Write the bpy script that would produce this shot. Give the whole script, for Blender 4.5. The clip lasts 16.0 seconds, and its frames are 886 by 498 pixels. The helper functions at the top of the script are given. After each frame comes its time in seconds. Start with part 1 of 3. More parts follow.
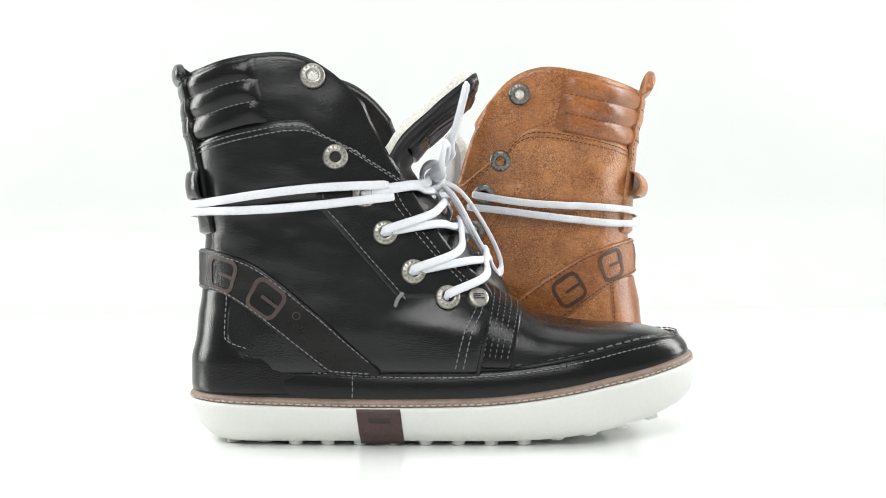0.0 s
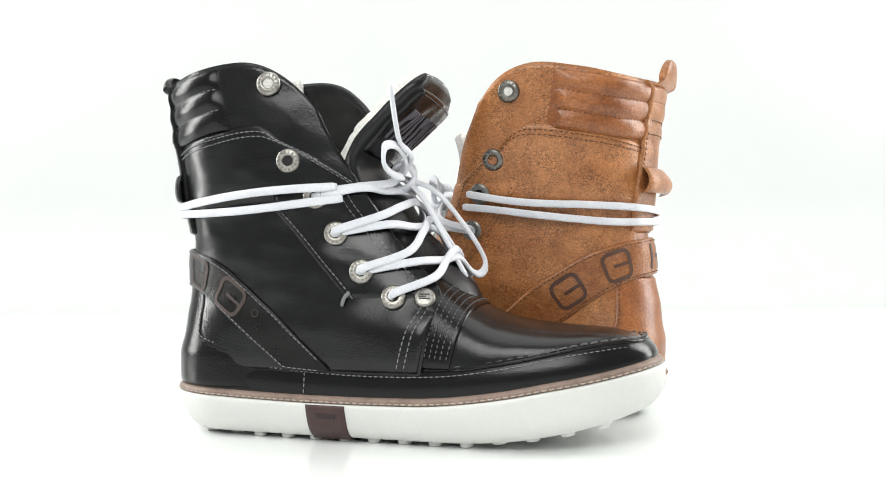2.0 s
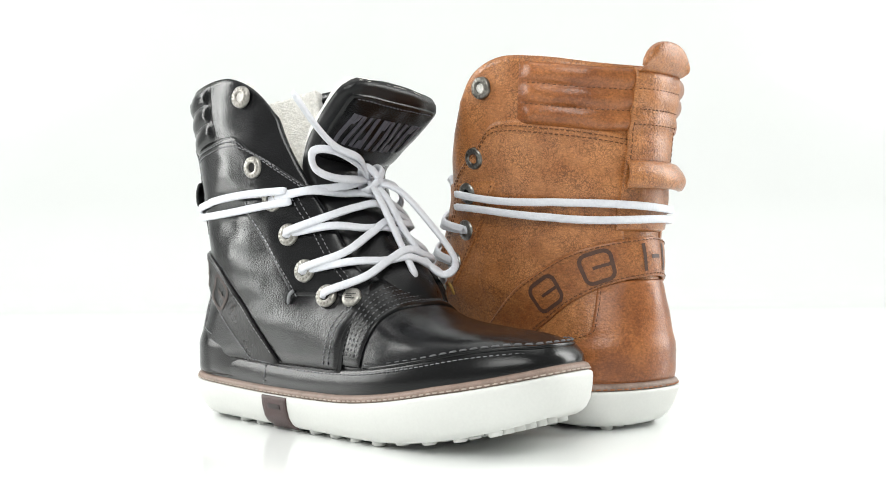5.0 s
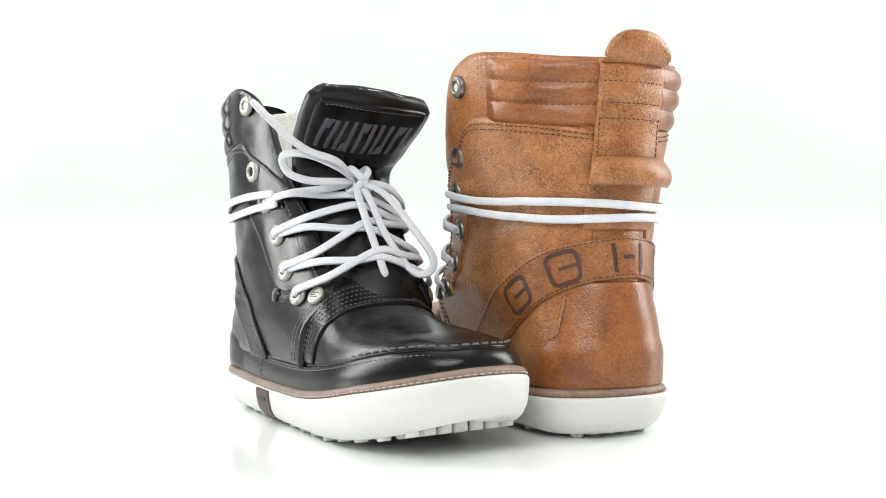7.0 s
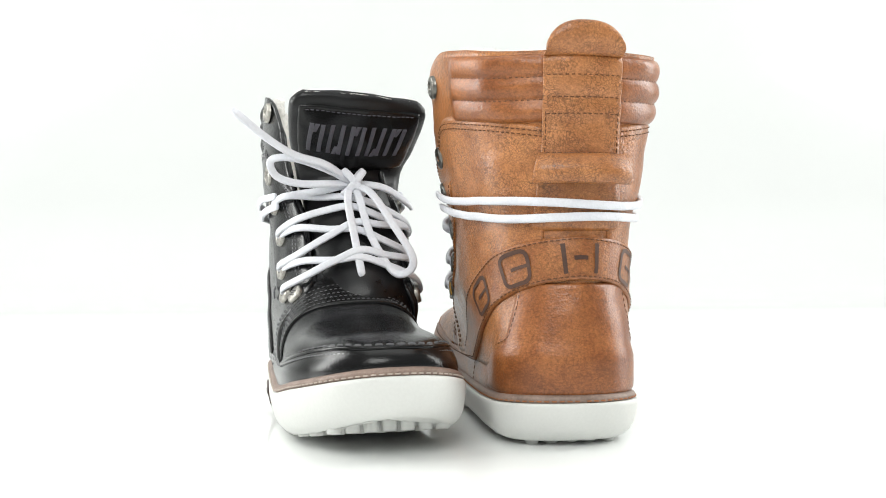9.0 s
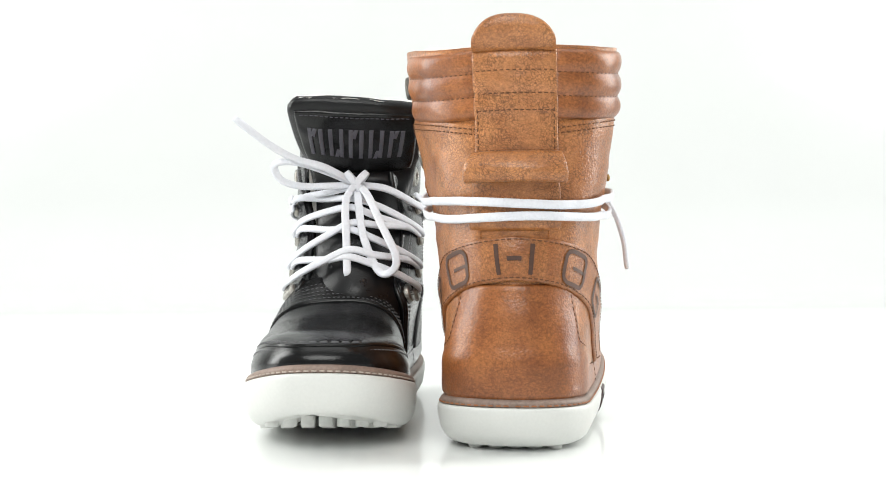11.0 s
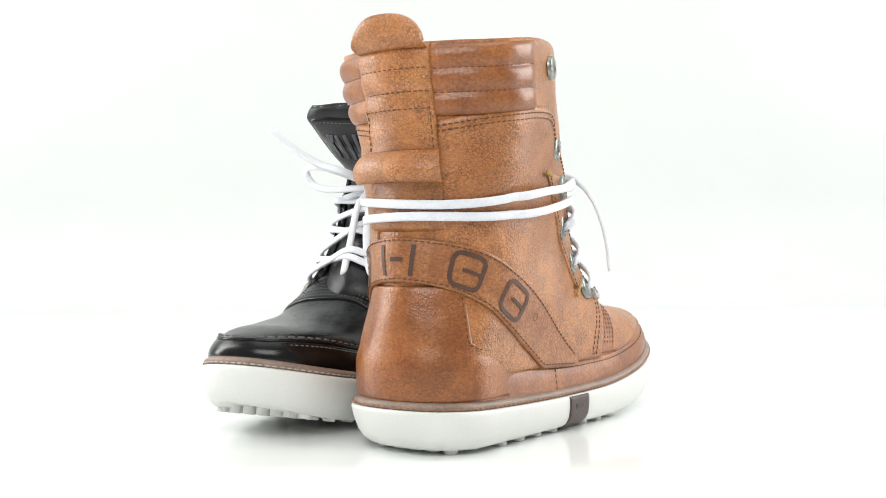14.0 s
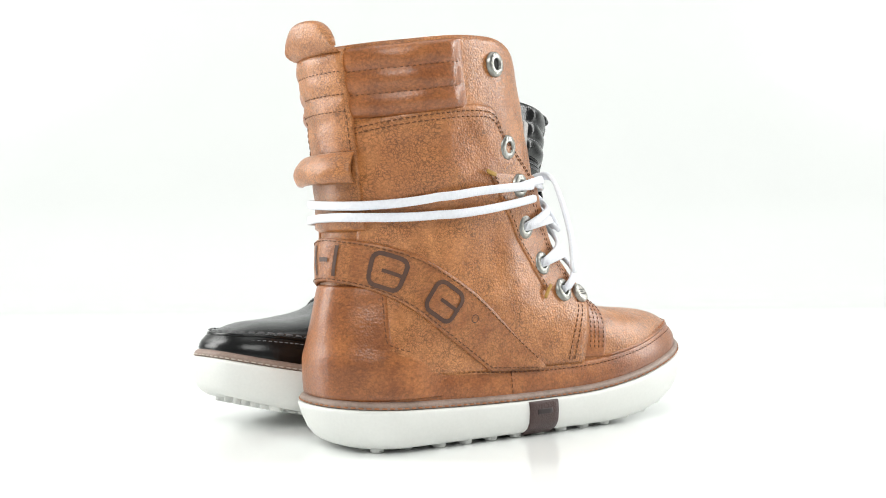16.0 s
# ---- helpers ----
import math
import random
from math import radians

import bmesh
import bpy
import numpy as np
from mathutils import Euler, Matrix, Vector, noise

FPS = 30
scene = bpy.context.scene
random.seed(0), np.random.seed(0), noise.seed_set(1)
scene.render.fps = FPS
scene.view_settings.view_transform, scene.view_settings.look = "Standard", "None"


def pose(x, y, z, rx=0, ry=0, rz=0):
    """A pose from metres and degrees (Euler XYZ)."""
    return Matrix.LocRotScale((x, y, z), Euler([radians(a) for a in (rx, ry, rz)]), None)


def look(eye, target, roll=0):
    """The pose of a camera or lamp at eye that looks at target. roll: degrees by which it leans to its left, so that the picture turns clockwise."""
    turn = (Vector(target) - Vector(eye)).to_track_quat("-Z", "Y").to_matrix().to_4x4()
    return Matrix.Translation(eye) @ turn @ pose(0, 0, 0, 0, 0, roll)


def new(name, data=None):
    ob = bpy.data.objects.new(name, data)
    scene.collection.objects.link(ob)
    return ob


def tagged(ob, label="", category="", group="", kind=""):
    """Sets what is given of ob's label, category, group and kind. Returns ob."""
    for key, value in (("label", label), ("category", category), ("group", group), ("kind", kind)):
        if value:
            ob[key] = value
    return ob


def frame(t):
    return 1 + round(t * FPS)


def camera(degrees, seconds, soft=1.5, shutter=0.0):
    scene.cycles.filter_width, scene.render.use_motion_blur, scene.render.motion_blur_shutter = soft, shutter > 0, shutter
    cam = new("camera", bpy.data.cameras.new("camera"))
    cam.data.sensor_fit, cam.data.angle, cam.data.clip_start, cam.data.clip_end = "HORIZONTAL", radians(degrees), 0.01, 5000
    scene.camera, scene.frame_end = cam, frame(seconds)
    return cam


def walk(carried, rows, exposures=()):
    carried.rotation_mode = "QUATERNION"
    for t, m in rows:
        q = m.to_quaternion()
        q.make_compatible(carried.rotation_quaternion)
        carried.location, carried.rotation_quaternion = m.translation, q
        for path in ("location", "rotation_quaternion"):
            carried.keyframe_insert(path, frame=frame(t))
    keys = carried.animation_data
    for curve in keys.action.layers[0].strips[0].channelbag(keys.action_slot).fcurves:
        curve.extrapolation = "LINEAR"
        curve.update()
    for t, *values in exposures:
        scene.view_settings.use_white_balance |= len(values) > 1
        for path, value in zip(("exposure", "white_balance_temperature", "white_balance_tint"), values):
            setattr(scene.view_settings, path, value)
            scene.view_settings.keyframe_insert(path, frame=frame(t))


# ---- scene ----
SPIN, BEND, SWAY = 8.5561, -0.2758, 0.1658          # degrees per second of the turning stand


def spin(t):
    u = t / 16
    return -(SPIN * t + 16 * u * (1 - u) * (BEND + SWAY * (1 - 2 * u)))


cam = camera(46.35, 16.0, soft=1.0)
EYE = pose(-0.0026, -0.70, 0.1125, 89.98, 0.4436, 0)
walk(cam, [(0.0, EYE), (16.0, EYE)])

# ---- light: even white surround, three soft boxes, added front fill and backdrop lamps ----
world = bpy.data.worlds.new("studio")
scene.world = world
world.use_nodes = True
world.node_tree.nodes["Background"].inputs[0].default_value = (0.97, 1.0, 0.985, 1)
world.node_tree.nodes["Background"].inputs[1].default_value = 0.38
scene.view_settings.exposure = 0.0


def softbox(name, eye, target, size_x, size_y, watts):
    data = bpy.data.lights.new(name, "AREA")
    data.shape, data.size, data.size_y, data.energy = "RECTANGLE", size_x, size_y, watts
    data.color = (0.99, 1.0, 0.975)
    ob = new(name, data)
    ob.matrix_world = look(eye, target)
    return ob


softbox("softbox_top", (0.0, 0.05, 1.30), (0, 0, 0.0), 1.2, 1.0, 6.3)
# fill lamp added behind the camera to brighten soles, laces and facing leather
softbox("fill_front", (-0.2, -1.25, 1.05), (0, 0, 0.1), 1.0, 0.7, 15)
softbox("softbox_left", (-1.05, 0.10, 0.50), (0, 0, 0.12), 0.26, 0.9, 9.5)
softbox("softbox_right", (1.05, 0.15, 0.50), (0, 0, 0.12), 0.26, 0.9, 9.5)
# two lamps added out of view to lift the backdrop to even white
softbox("backdrop_light_left", (-1.7, 0.9, 1.3), (-0.3, 2.0, 0.6), 0.6, 0.9, 13.4)
softbox("backdrop_light_right", (1.7, 0.9, 1.3), (0.3, 2.0, 0.6), 0.6, 0.9, 13.4)


# ---- materials ----
def material(name, color, rough=0.5, metal=0.0, second=None, mix_scale=40.0, grain=0.0, grain_scale=600.0, crease=0.0, crease_scale=120.0,
             spec=0.5, rough_var=0.1, sheen=0.0, coat=0.0, speckle=0.35, crackle=0.0, crackle_scale=330.0, burnish=None, streak=0.0, cells=1000.0):
    """A surface with colour variation at two scales, fine grain and creases in relief."""
    m = bpy.data.materials.new(name)
    m.use_nodes = True
    nt = m.node_tree
    b = nt.nodes["Principled BSDF"]
    L = nt.links.new
    b.inputs["Metallic"].default_value = metal
    b.inputs["Specular IOR Level"].default_value = spec
    b.inputs["Sheen Weight"].default_value = sheen
    b.inputs["Coat Weight"].default_value = coat
    tc = nt.nodes.new("ShaderNodeTexCoord")
    n1 = nt.nodes.new("ShaderNodeTexNoise")
    n1.inputs["Scale"].default_value = mix_scale
    n1.inputs["Detail"].default_value = 6
    n1.inputs["Roughness"].default_value = 0.65
    L(tc.outputs["Object"], n1.inputs["Vector"])
    ramp = nt.nodes.new("ShaderNodeValToRGB")
    two = second or tuple(c * 0.85 for c in color)
    ramp.color_ramp.elements[0].position, ramp.color_ramp.elements[1].position = 0.36, 0.64
    ramp.color_ramp.elements[0].color = (*two, 1)
    ramp.color_ramp.elements[1].color = (*color, 1)
    L(n1.outputs["Fac"], ramp.inputs["Fac"])
    n2 = nt.nodes.new("ShaderNodeTexNoise")
    n2.inputs["Scale"].default_value = grain_scale
    n2.inputs["Detail"].default_value = 3
    L(tc.outputs["Object"], n2.inputs["Vector"])
    mul = nt.nodes.new("ShaderNodeMixRGB")
    mul.blend_type = "MULTIPLY"
    mul.inputs["Fac"].default_value = speckle
    L(ramp.outputs["Color"], mul.inputs["Color1"])
    g = nt.nodes.new("ShaderNodeMapRange")
    g.inputs["From Min"].default_value, g.inputs["From Max"].default_value = 0.3, 0.7
    g.inputs["To Min"].default_value, g.inputs["To Max"].default_value = 0.55, 1.25
    L(n2.outputs["Fac"], g.inputs["Value"])
    L(g.outputs["Result"], mul.inputs["Color2"])
    col = mul.outputs["Color"]
    if burnish:                                   # broad rubbed and darkened areas
        n3 = nt.nodes.new("ShaderNodeTexNoise")
        n3.inputs["Scale"].default_value = 16
        n3.inputs["Detail"].default_value = 5
        n3.inputs["Distortion"].default_value = 0.8
        L(tc.outputs["Object"], n3.inputs["Vector"])
        f3 = nt.nodes.new("ShaderNodeMapRange")
        f3.inputs["From Min"].default_value, f3.inputs["From Max"].default_value = 0.50, 0.72
        f3.inputs["To Max"].default_value = 0.75
        L(n3.outputs["Fac"], f3.inputs["Value"])
        m3 = nt.nodes.new("ShaderNodeMixRGB")
        L(f3.outputs["Result"], m3.inputs["Fac"])
        L(col, m3.inputs["Color1"])
        m3.inputs["Color2"].default_value = (*burnish, 1)
        col = m3.outputs["Color"]
    if crackle:                                   # dark lines between the cells of the grain
        wn = nt.nodes.new("ShaderNodeTexNoise")
        wn.inputs["Scale"].default_value = 70
        wn.inputs["Detail"].default_value = 3
        L(tc.outputs["Object"], wn.inputs["Vector"])
        add = nt.nodes.new("ShaderNodeMixRGB")
        add.blend_type = "ADD"
        add.inputs["Fac"].default_value = 0.016
        L(tc.outputs["Object"], add.inputs["Color1"])
        L(wn.outputs["Color"], add.inputs["Color2"])
        vo = nt.nodes.new("ShaderNodeTexVoronoi")
        vo.feature = "DISTANCE_TO_EDGE"
        vo.inputs["Scale"].default_value = crackle_scale
        L(add.outputs["Color"], vo.inputs["Vector"])
        f4 = nt.nodes.new("ShaderNodeMapRange")
        f4.inputs["From Min"].default_value, f4.inputs["From Max"].default_value = 0.0, 0.15
        f4.inputs["To Min"].default_value, f4.inputs["To Max"].default_value = 1 - crackle, 1.0
        L(vo.outputs["Distance"], f4.inputs["Value"])
        m4 = nt.nodes.new("ShaderNodeMixRGB")
        m4.blend_type = "MULTIPLY"
        f5 = nt.nodes.new("ShaderNodeMapRange")
        f5.inputs["From Min"].default_value, f5.inputs["From Max"].default_value = 0.38, 0.58
        f5.inputs["To Min"].default_value = 0.35
        L(wn.outputs["Fac"], f5.inputs["Value"])
        L(f5.outputs["Result"], m4.inputs["Fac"])
        L(col, m4.inputs["Color1"])
        L(f4.outputs["Result"], m4.inputs["Color2"])
        col = m4.outputs["Color"]
    if streak:                                    # fine light and dark flecks, drawn out by wear
        mp = nt.nodes.new("ShaderNodeMapping")
        mp.inputs["Scale"].default_value = (420, 420, 900)
        mp.inputs["Rotation"].default_value = (0.5, 0.3, 0.0)
        L(tc.outputs["Object"], mp.inputs["Vector"])
        n6 = nt.nodes.new("ShaderNodeTexNoise")
        n6.inputs["Scale"].default_value = 1.0
        n6.inputs["Detail"].default_value = 5
        n6.inputs["Roughness"].default_value = 0.75
        L(mp.outputs["Vector"], n6.inputs["Vector"])
        f6 = nt.nodes.new("ShaderNodeMapRange")
        f6.inputs["From Min"].default_value, f6.inputs["From Max"].default_value = 0.36, 0.64
        f6.inputs["To Min"].default_value, f6.inputs["To Max"].default_value = 1 - streak, 1 + 0.6 * streak
        L(n6.outputs["Fac"], f6.inputs["Value"])
        m6 = nt.nodes.new("ShaderNodeMixRGB")
        m6.blend_type = "MULTIPLY"
        m6.inputs["Fac"].default_value = 1.0
        L(col, m6.inputs["Color1"])
        L(f6.outputs["Result"], m6.inputs["Color2"])
        col = m6.outputs["Color"]
    L(col, b.inputs["Base Color"])
    r = nt.nodes.new("ShaderNodeMapRange")
    r.inputs["To Min"].default_value, r.inputs["To Max"].default_value = max(0.03, rough - rough_var), rough + rough_var
    L(n1.outputs["Fac"], r.inputs["Value"])
    L(r.outputs["Result"], b.inputs["Roughness"])
    if grain or crease:
        v = nt.nodes.new("ShaderNodeTexVoronoi")
        v.inputs["Scale"].default_value = cells
        warp = nt.nodes.new("ShaderNodeTexNoise")
        warp.inputs["Scale"].default_value = crease_scale
        warp.inputs["Detail"].default_value = 4
        L(tc.outputs["Object"], warp.inputs["Vector"])
        L(tc.outputs["Object"], v.inputs["Vector"])
        b1 = nt.nodes.new("ShaderNodeBump")
        b1.inputs["Strength"].default_value = crease
        b1.inputs["Distance"].default_value = 0.002
        L(warp.outputs["Fac"], b1.inputs["Height"])
        b2 = nt.nodes.new("ShaderNodeBump")
        b2.inputs["Strength"].default_value = grain
        b2.inputs["Distance"].default_value = 0.0006
        L(v.outputs["Distance"], b2.inputs["Height"])
        L(b1.outputs["Normal"], b2.inputs["Normal"])
        out = b2.outputs["Normal"]
        if crackle:
            b3 = nt.nodes.new("ShaderNodeBump")
            b3.inputs["Strength"].default_value = 0.20 * crackle
            b3.inputs["Distance"].default_value = 0.0007
            L(f4.outputs["Result"], b3.inputs["Height"])
            L(out, b3.inputs["Normal"])
            out = b3.outputs["Normal"]
        L(out, b.inputs["Normal"])
    return m


BLACK = dict(
    leather=material("black_leather", (0.008, 0.008, 0.009), 0.22, second=(0.004, 0.004, 0.0045), grain=0.12, crease=0.20, crease_scale=60, rough_var=0.08, spec=0.42),
    panel=material("black_leather_panel", (0.006, 0.006, 0.0065), 0.20, second=(0.004, 0.004, 0.004), grain=0.12, crease=0.10, crease_scale=50, rough_var=0.08, spec=0.32),
    strap=material("black_leather_strap", (0.007, 0.0065, 0.0065), 0.30, second=(0.005, 0.0045, 0.0045), grain=0.25, crease=0.12, spec=0.32),
    thread=material("grey_thread", (0.22, 0.22, 0.23), 0.8),
    print=material("brown_print", (0.062, 0.040, 0.034), 0.6, second=(0.045, 0.030, 0.026)),
    patch=material("grey_print", (0.085, 0.080, 0.098), 0.6),
    tongue=material("tongue_leather", (0.007, 0.007, 0.008), 0.30, second=(0.004, 0.004, 0.0045), grain=0.25, crease=0.22, crease_scale=60, spec=0.32),
    edge=material("black_edge", (0.11, 0.11, 0.115), 0.7))
BROWN = dict(
    leather=material("tan_leather", (0.52, 0.216, 0.076), 0.33, second=(0.37, 0.138, 0.044), mix_scale=55, grain=0.30, crease=0.26, crease_scale=120, crackle=0.62, crackle_scale=560, burnish=(0.34, 0.120, 0.036), speckle=0.22, streak=0.30, cells=700),
    panel=material("russet_leather", (0.40, 0.142, 0.042), 0.33, second=(0.25, 0.078, 0.022), mix_scale=45, grain=0.22, crease=0.12, crease_scale=110, crackle=0.28, crackle_scale=430, burnish=(0.17, 0.052, 0.017), speckle=0.5, streak=0.26, cells=800),
    strap=material("russet_leather_strap", (0.44, 0.170, 0.054), 0.38, second=(0.27, 0.090, 0.027), mix_scale=70, grain=0.3, crease=0.12, crackle=0.4, crackle_scale=600, burnish=(0.24, 0.085, 0.025), speckle=0.5, streak=0.30, cells=820),
    thread=material("dark_brown_thread", (0.13, 0.052, 0.022), 0.8),
    print=material("burnt_print", (0.085, 0.036, 0.020), 0.55, second=(0.06, 0.026, 0.016)),
    patch=material("burnt_print_patch", (0.09, 0.04, 0.02), 0.6),
    tongue=material("grey_tongue_leather", (0.42, 0.40, 0.39), 0.45, second=(0.33, 0.31, 0.30), grain=0.3, crease=0.3),
    edge=material("tan_edge", (0.34, 0.13, 0.05), 0.6))
RUBBER = material("white_rubber", (0.68, 0.685, 0.66), 0.5, second=(0.65, 0.655, 0.63), grain=0.0, crease=0.04, crease_scale=200, mix_scale=15, speckle=0.05)
WELT = material("taupe_welt", (0.30, 0.215, 0.175), 0.5, second=(0.20, 0.14, 0.11), mix_scale=80, grain=0.2)
TAG = material("oxblood_tag", (0.060, 0.028, 0.026), 0.45, second=(0.045, 0.022, 0.02), grain=0.3)
TAGPRINT = material("tag_print", (0.025, 0.014, 0.014), 0.5)
LACE = material("white_lace", (0.72, 0.73, 0.77), 0.7, second=(0.67, 0.68, 0.73), grain=0.3, crease=0.1, crease_scale=400, sheen=0.2, speckle=0.12)
NICKEL = material("nickel", (0.44, 0.425, 0.39), 0.4, metal=1.0, second=(0.30, 0.285, 0.26), mix_scale=300, grain=0.2, crease_scale=400)
GUNMETAL = material("dark_eyelet", (0.20, 0.19, 0.17), 0.35, metal=1.0)
STEEL = material("grey_eyelet", (0.30, 0.30, 0.28), 0.35, metal=1.0)
RIVETPRINT = material("rivet_print", (0.03, 0.028, 0.026), 0.6)
# near-black colour standing for the shade inside the eyelets
HOLE_SHADE = material("eyelet_hole_disc", (0.015, 0.014, 0.013), 0.8)
ENGRAVE = material("engraving", (0.26, 0.245, 0.22), 0.5, metal=0.8)
FLEECE = material("cream_fleece", (0.86, 0.84, 0.80), 0.95, second=(0.78, 0.76, 0.71), mix_scale=250, grain=0.9, crease=0.9, crease_scale=300, sheen=0.5)
PAPER = material("white_acrylic", (0.88, 0.895, 0.885), 0.12, second=(0.87, 0.885, 0.875), mix_scale=4, rough_var=0.02, spec=0.5, speckle=0.0)


# ---- mesh helpers ----
def part(name, geo, mat, parent, label="", smooth=True):
    """Links (verts, faces) as one mesh object under a thing or a part."""
    me = bpy.data.meshes.new(name)
    me.from_pydata([tuple(v) for v in geo[0]], [], [tuple(f) for f in geo[1]])
    bm = bmesh.new()
    bm.from_mesh(me)
    bmesh.ops.recalc_face_normals(bm, faces=bm.faces)
    bm.to_mesh(me)
    bm.free()
    if smooth:
        me.polygons.foreach_set("use_smooth", [True] * len(me.polygons))
    me.materials.append(mat)
    ob = new(name, me)
    ob.parent = parent
    if label:
        tagged(ob, label)
    return ob


def stitches(geo, mat, parent):
    return tagged(part("stitching", geo, mat, parent), kind="stuff")


def joined(geos):
    vs, fs = [], []
    for v, f in geos:
        k = len(vs)
        vs += list(v)
        fs += [tuple(i + k for i in q) for q in f]
    return vs, fs


def grid(fn, nu, nv, wrap=False):
    """Faces of fn(i, j) for i in 0..nu, j in 0..nv; wrap closes i."""
    vs = [fn(i, j) for i in range(nu if wrap else nu + 1) for j in range(nv + 1)]
    n = nv + 1
    m = nu if wrap else nu + 1
    fs = [(i * n + j, ((i + 1) % m) * n + j, ((i + 1) % m) * n + j + 1, i * n + j + 1) for i in range(nu) for j in range(nv)]
    return vs, fs


def sheet(fn, nu, nv, thick):
    """A closed panel: fn(a, b, off) for a, b in 0..1 gives a point lifted by off; edges are rounded over."""
    ea = [0.0, 0.006, 0.02] + [0.02 + 0.96 * k / (nu - 4) for k in range(1, nu - 4)] + [0.98, 0.994, 1.0]
    eb = [0.0, 0.02, 0.06] + [0.06 + 0.88 * k / (nv - 4) for k in range(1, nv - 4)] + [0.94, 0.98, 1.0]
    na, nb = len(ea), len(eb)

    def lift(k, n):
        return {0: 0.0, 1: 0.7, 2: 0.95}.get(min(k, n - 1 - k), 1.0)
    vs = [fn(ea[i], eb[j], thick * min(lift(i, na), lift(j, nb)) ** 0.8) for i in range(na) for j in range(nb)]
    fs = [(i * nb + j, (i + 1) * nb + j, (i + 1) * nb + j + 1, i * nb + j + 1) for i in range(na - 1) for j in range(nb - 1)]
    k = len(vs)
    vs += [fn(ea[i], eb[j], -0.0008) for i in range(na) for j in range(nb)]
    fs += [tuple(reversed([q + k for q in f])) for f in fs]
    rim = [i * nb for i in range(na)] + [(na - 1) * nb + j for j in range(1, nb)] + [i * nb + nb - 1 for i in range(na - 2, -1, -1)] + [j for j in range(nb - 2, 0, -1)]
    fs += [(rim[i], rim[(i + 1) % len(rim)], rim[(i + 1) % len(rim)] + k, rim[i] + k) for i in range(len(rim))]
    return vs, fs


def catmull(pts, per=8):
    out = []
    P = [Vector(p) for p in pts]
    P = [2 * P[0] - P[1]] + P + [2 * P[-1] - P[-2]]
    for i in range(1, len(P) - 2):
        a, b, c, d = P[i - 1:i + 3]
        for k in range(per):
            t = k / per
            out.append(0.5 * (2 * b + (c - a) * t + (2 * a - 5 * b + 4 * c - d) * t * t + (3 * b - a - 3 * c + d) * t ** 3))
    return out + [P[-2]]


def sweep(pts, ups, w, h, per=8, seg=10, power=0.6):
    """A flat cord through pts; ups: the way its flat side faces at each of them."""
    C = catmull(pts, per)
    U = catmull(ups, per)
    n = len(C)
    vs, fs = [], []
    for i in range(n):
        t = (C[min(i + 1, n - 1)] - C[max(i - 1, 0)]).normalized()
        s = t.cross(U[i])
        s = s.normalized() if s.length > 1e-6 else Vector((0, 0, 1))
        u = s.cross(t).normalized()
        e = 0.75 if i in (0, n - 1) else 1.0
        for k in range(seg):
            a = 2 * math.pi * k / seg
            ca, sa = math.cos(a), math.sin(a)
            vs.append(C[i] + s * (math.copysign(abs(ca) ** power, ca) * w / 2 * e) + u * (math.copysign(abs(sa) ** power, sa) * h / 2 * e))
    for i in range(n - 1):
        for k in range(seg):
            fs.append((i * seg + k, i * seg + (k + 1) % seg, (i + 1) * seg + (k + 1) % seg, (i + 1) * seg + k))
    fs.append(tuple(range(seg))[::-1])
    fs.append(tuple(range((n - 1) * seg, n * seg)))
    return vs, fs


def dashes(line, long=0.0024, gap=0.0010, w=0.00055, h=0.0004):
    """Stitches along a line of (point, normal)."""
    geos, run = [], 0.0
    acc = [0.0]
    for i in range(1, len(line)):
        acc.append(acc[-1] + (line[i][0] - line[i - 1][0]).length)

    def at(d):
        for i in range(1, len(line)):
            if acc[i] >= d:
                f = (d - acc[i - 1]) / max(acc[i] - acc[i - 1], 1e-9)
                return line[i - 1][0].lerp(line[i][0], f), line[i][1]
        return line[-1]
    while run + long < acc[-1]:
        a, na = at(run)
        b, nb = at(run + long)
        t = (b - a)
        if t.length > 1e-6:
            s = t.normalized().cross(na).normalized() * w / 2
            q = 0.18 * t
            vs = [a - s * .5, a + s * .5, a + q + s + na * h, a + q - s + na * h, b - q + s + na * h, b - q - s + na * h, b + s * .5, b - s * .5,
                  a + q + s, a + q - s, b - q + s, b - q - s]
            geos.append((vs, [(0, 1, 2, 3), (3, 2, 4, 5), (5, 4, 6, 7), (1, 8, 2), (8, 10, 4, 2), (10, 6, 4), (0, 3, 9), (9, 3, 5, 11), (11, 5, 7)]))
        run += long + gap
    return joined(geos)


def lathe(profile, seg=28):
    """Profile of (radius, height) turned about z."""
    n = len(profile)
    vs = [(r * math.cos(2 * math.pi * k / seg), r * math.sin(2 * math.pi * k / seg), z) for k in range(seg) for r, z in profile]
    fs = [(k * n + j, ((k + 1) % seg) * n + j, ((k + 1) % seg) * n + j + 1, k * n + j + 1) for k in range(seg) for j in range(n - 1)]
    return vs, fs


def moved(geo, m):
    return [m @ Vector(v) for v in geo[0]], geo[1]


def facing(p, n, up=Vector((0, 0, 1))):
    """A pose at p whose z is n and whose y leans up."""
    n = Vector(n).normalized()
    x = up.cross(n).normalized()
    y = n.cross(x)
    return Matrix.Translation(p) @ Matrix((x, y, n)).transposed().to_4x4()


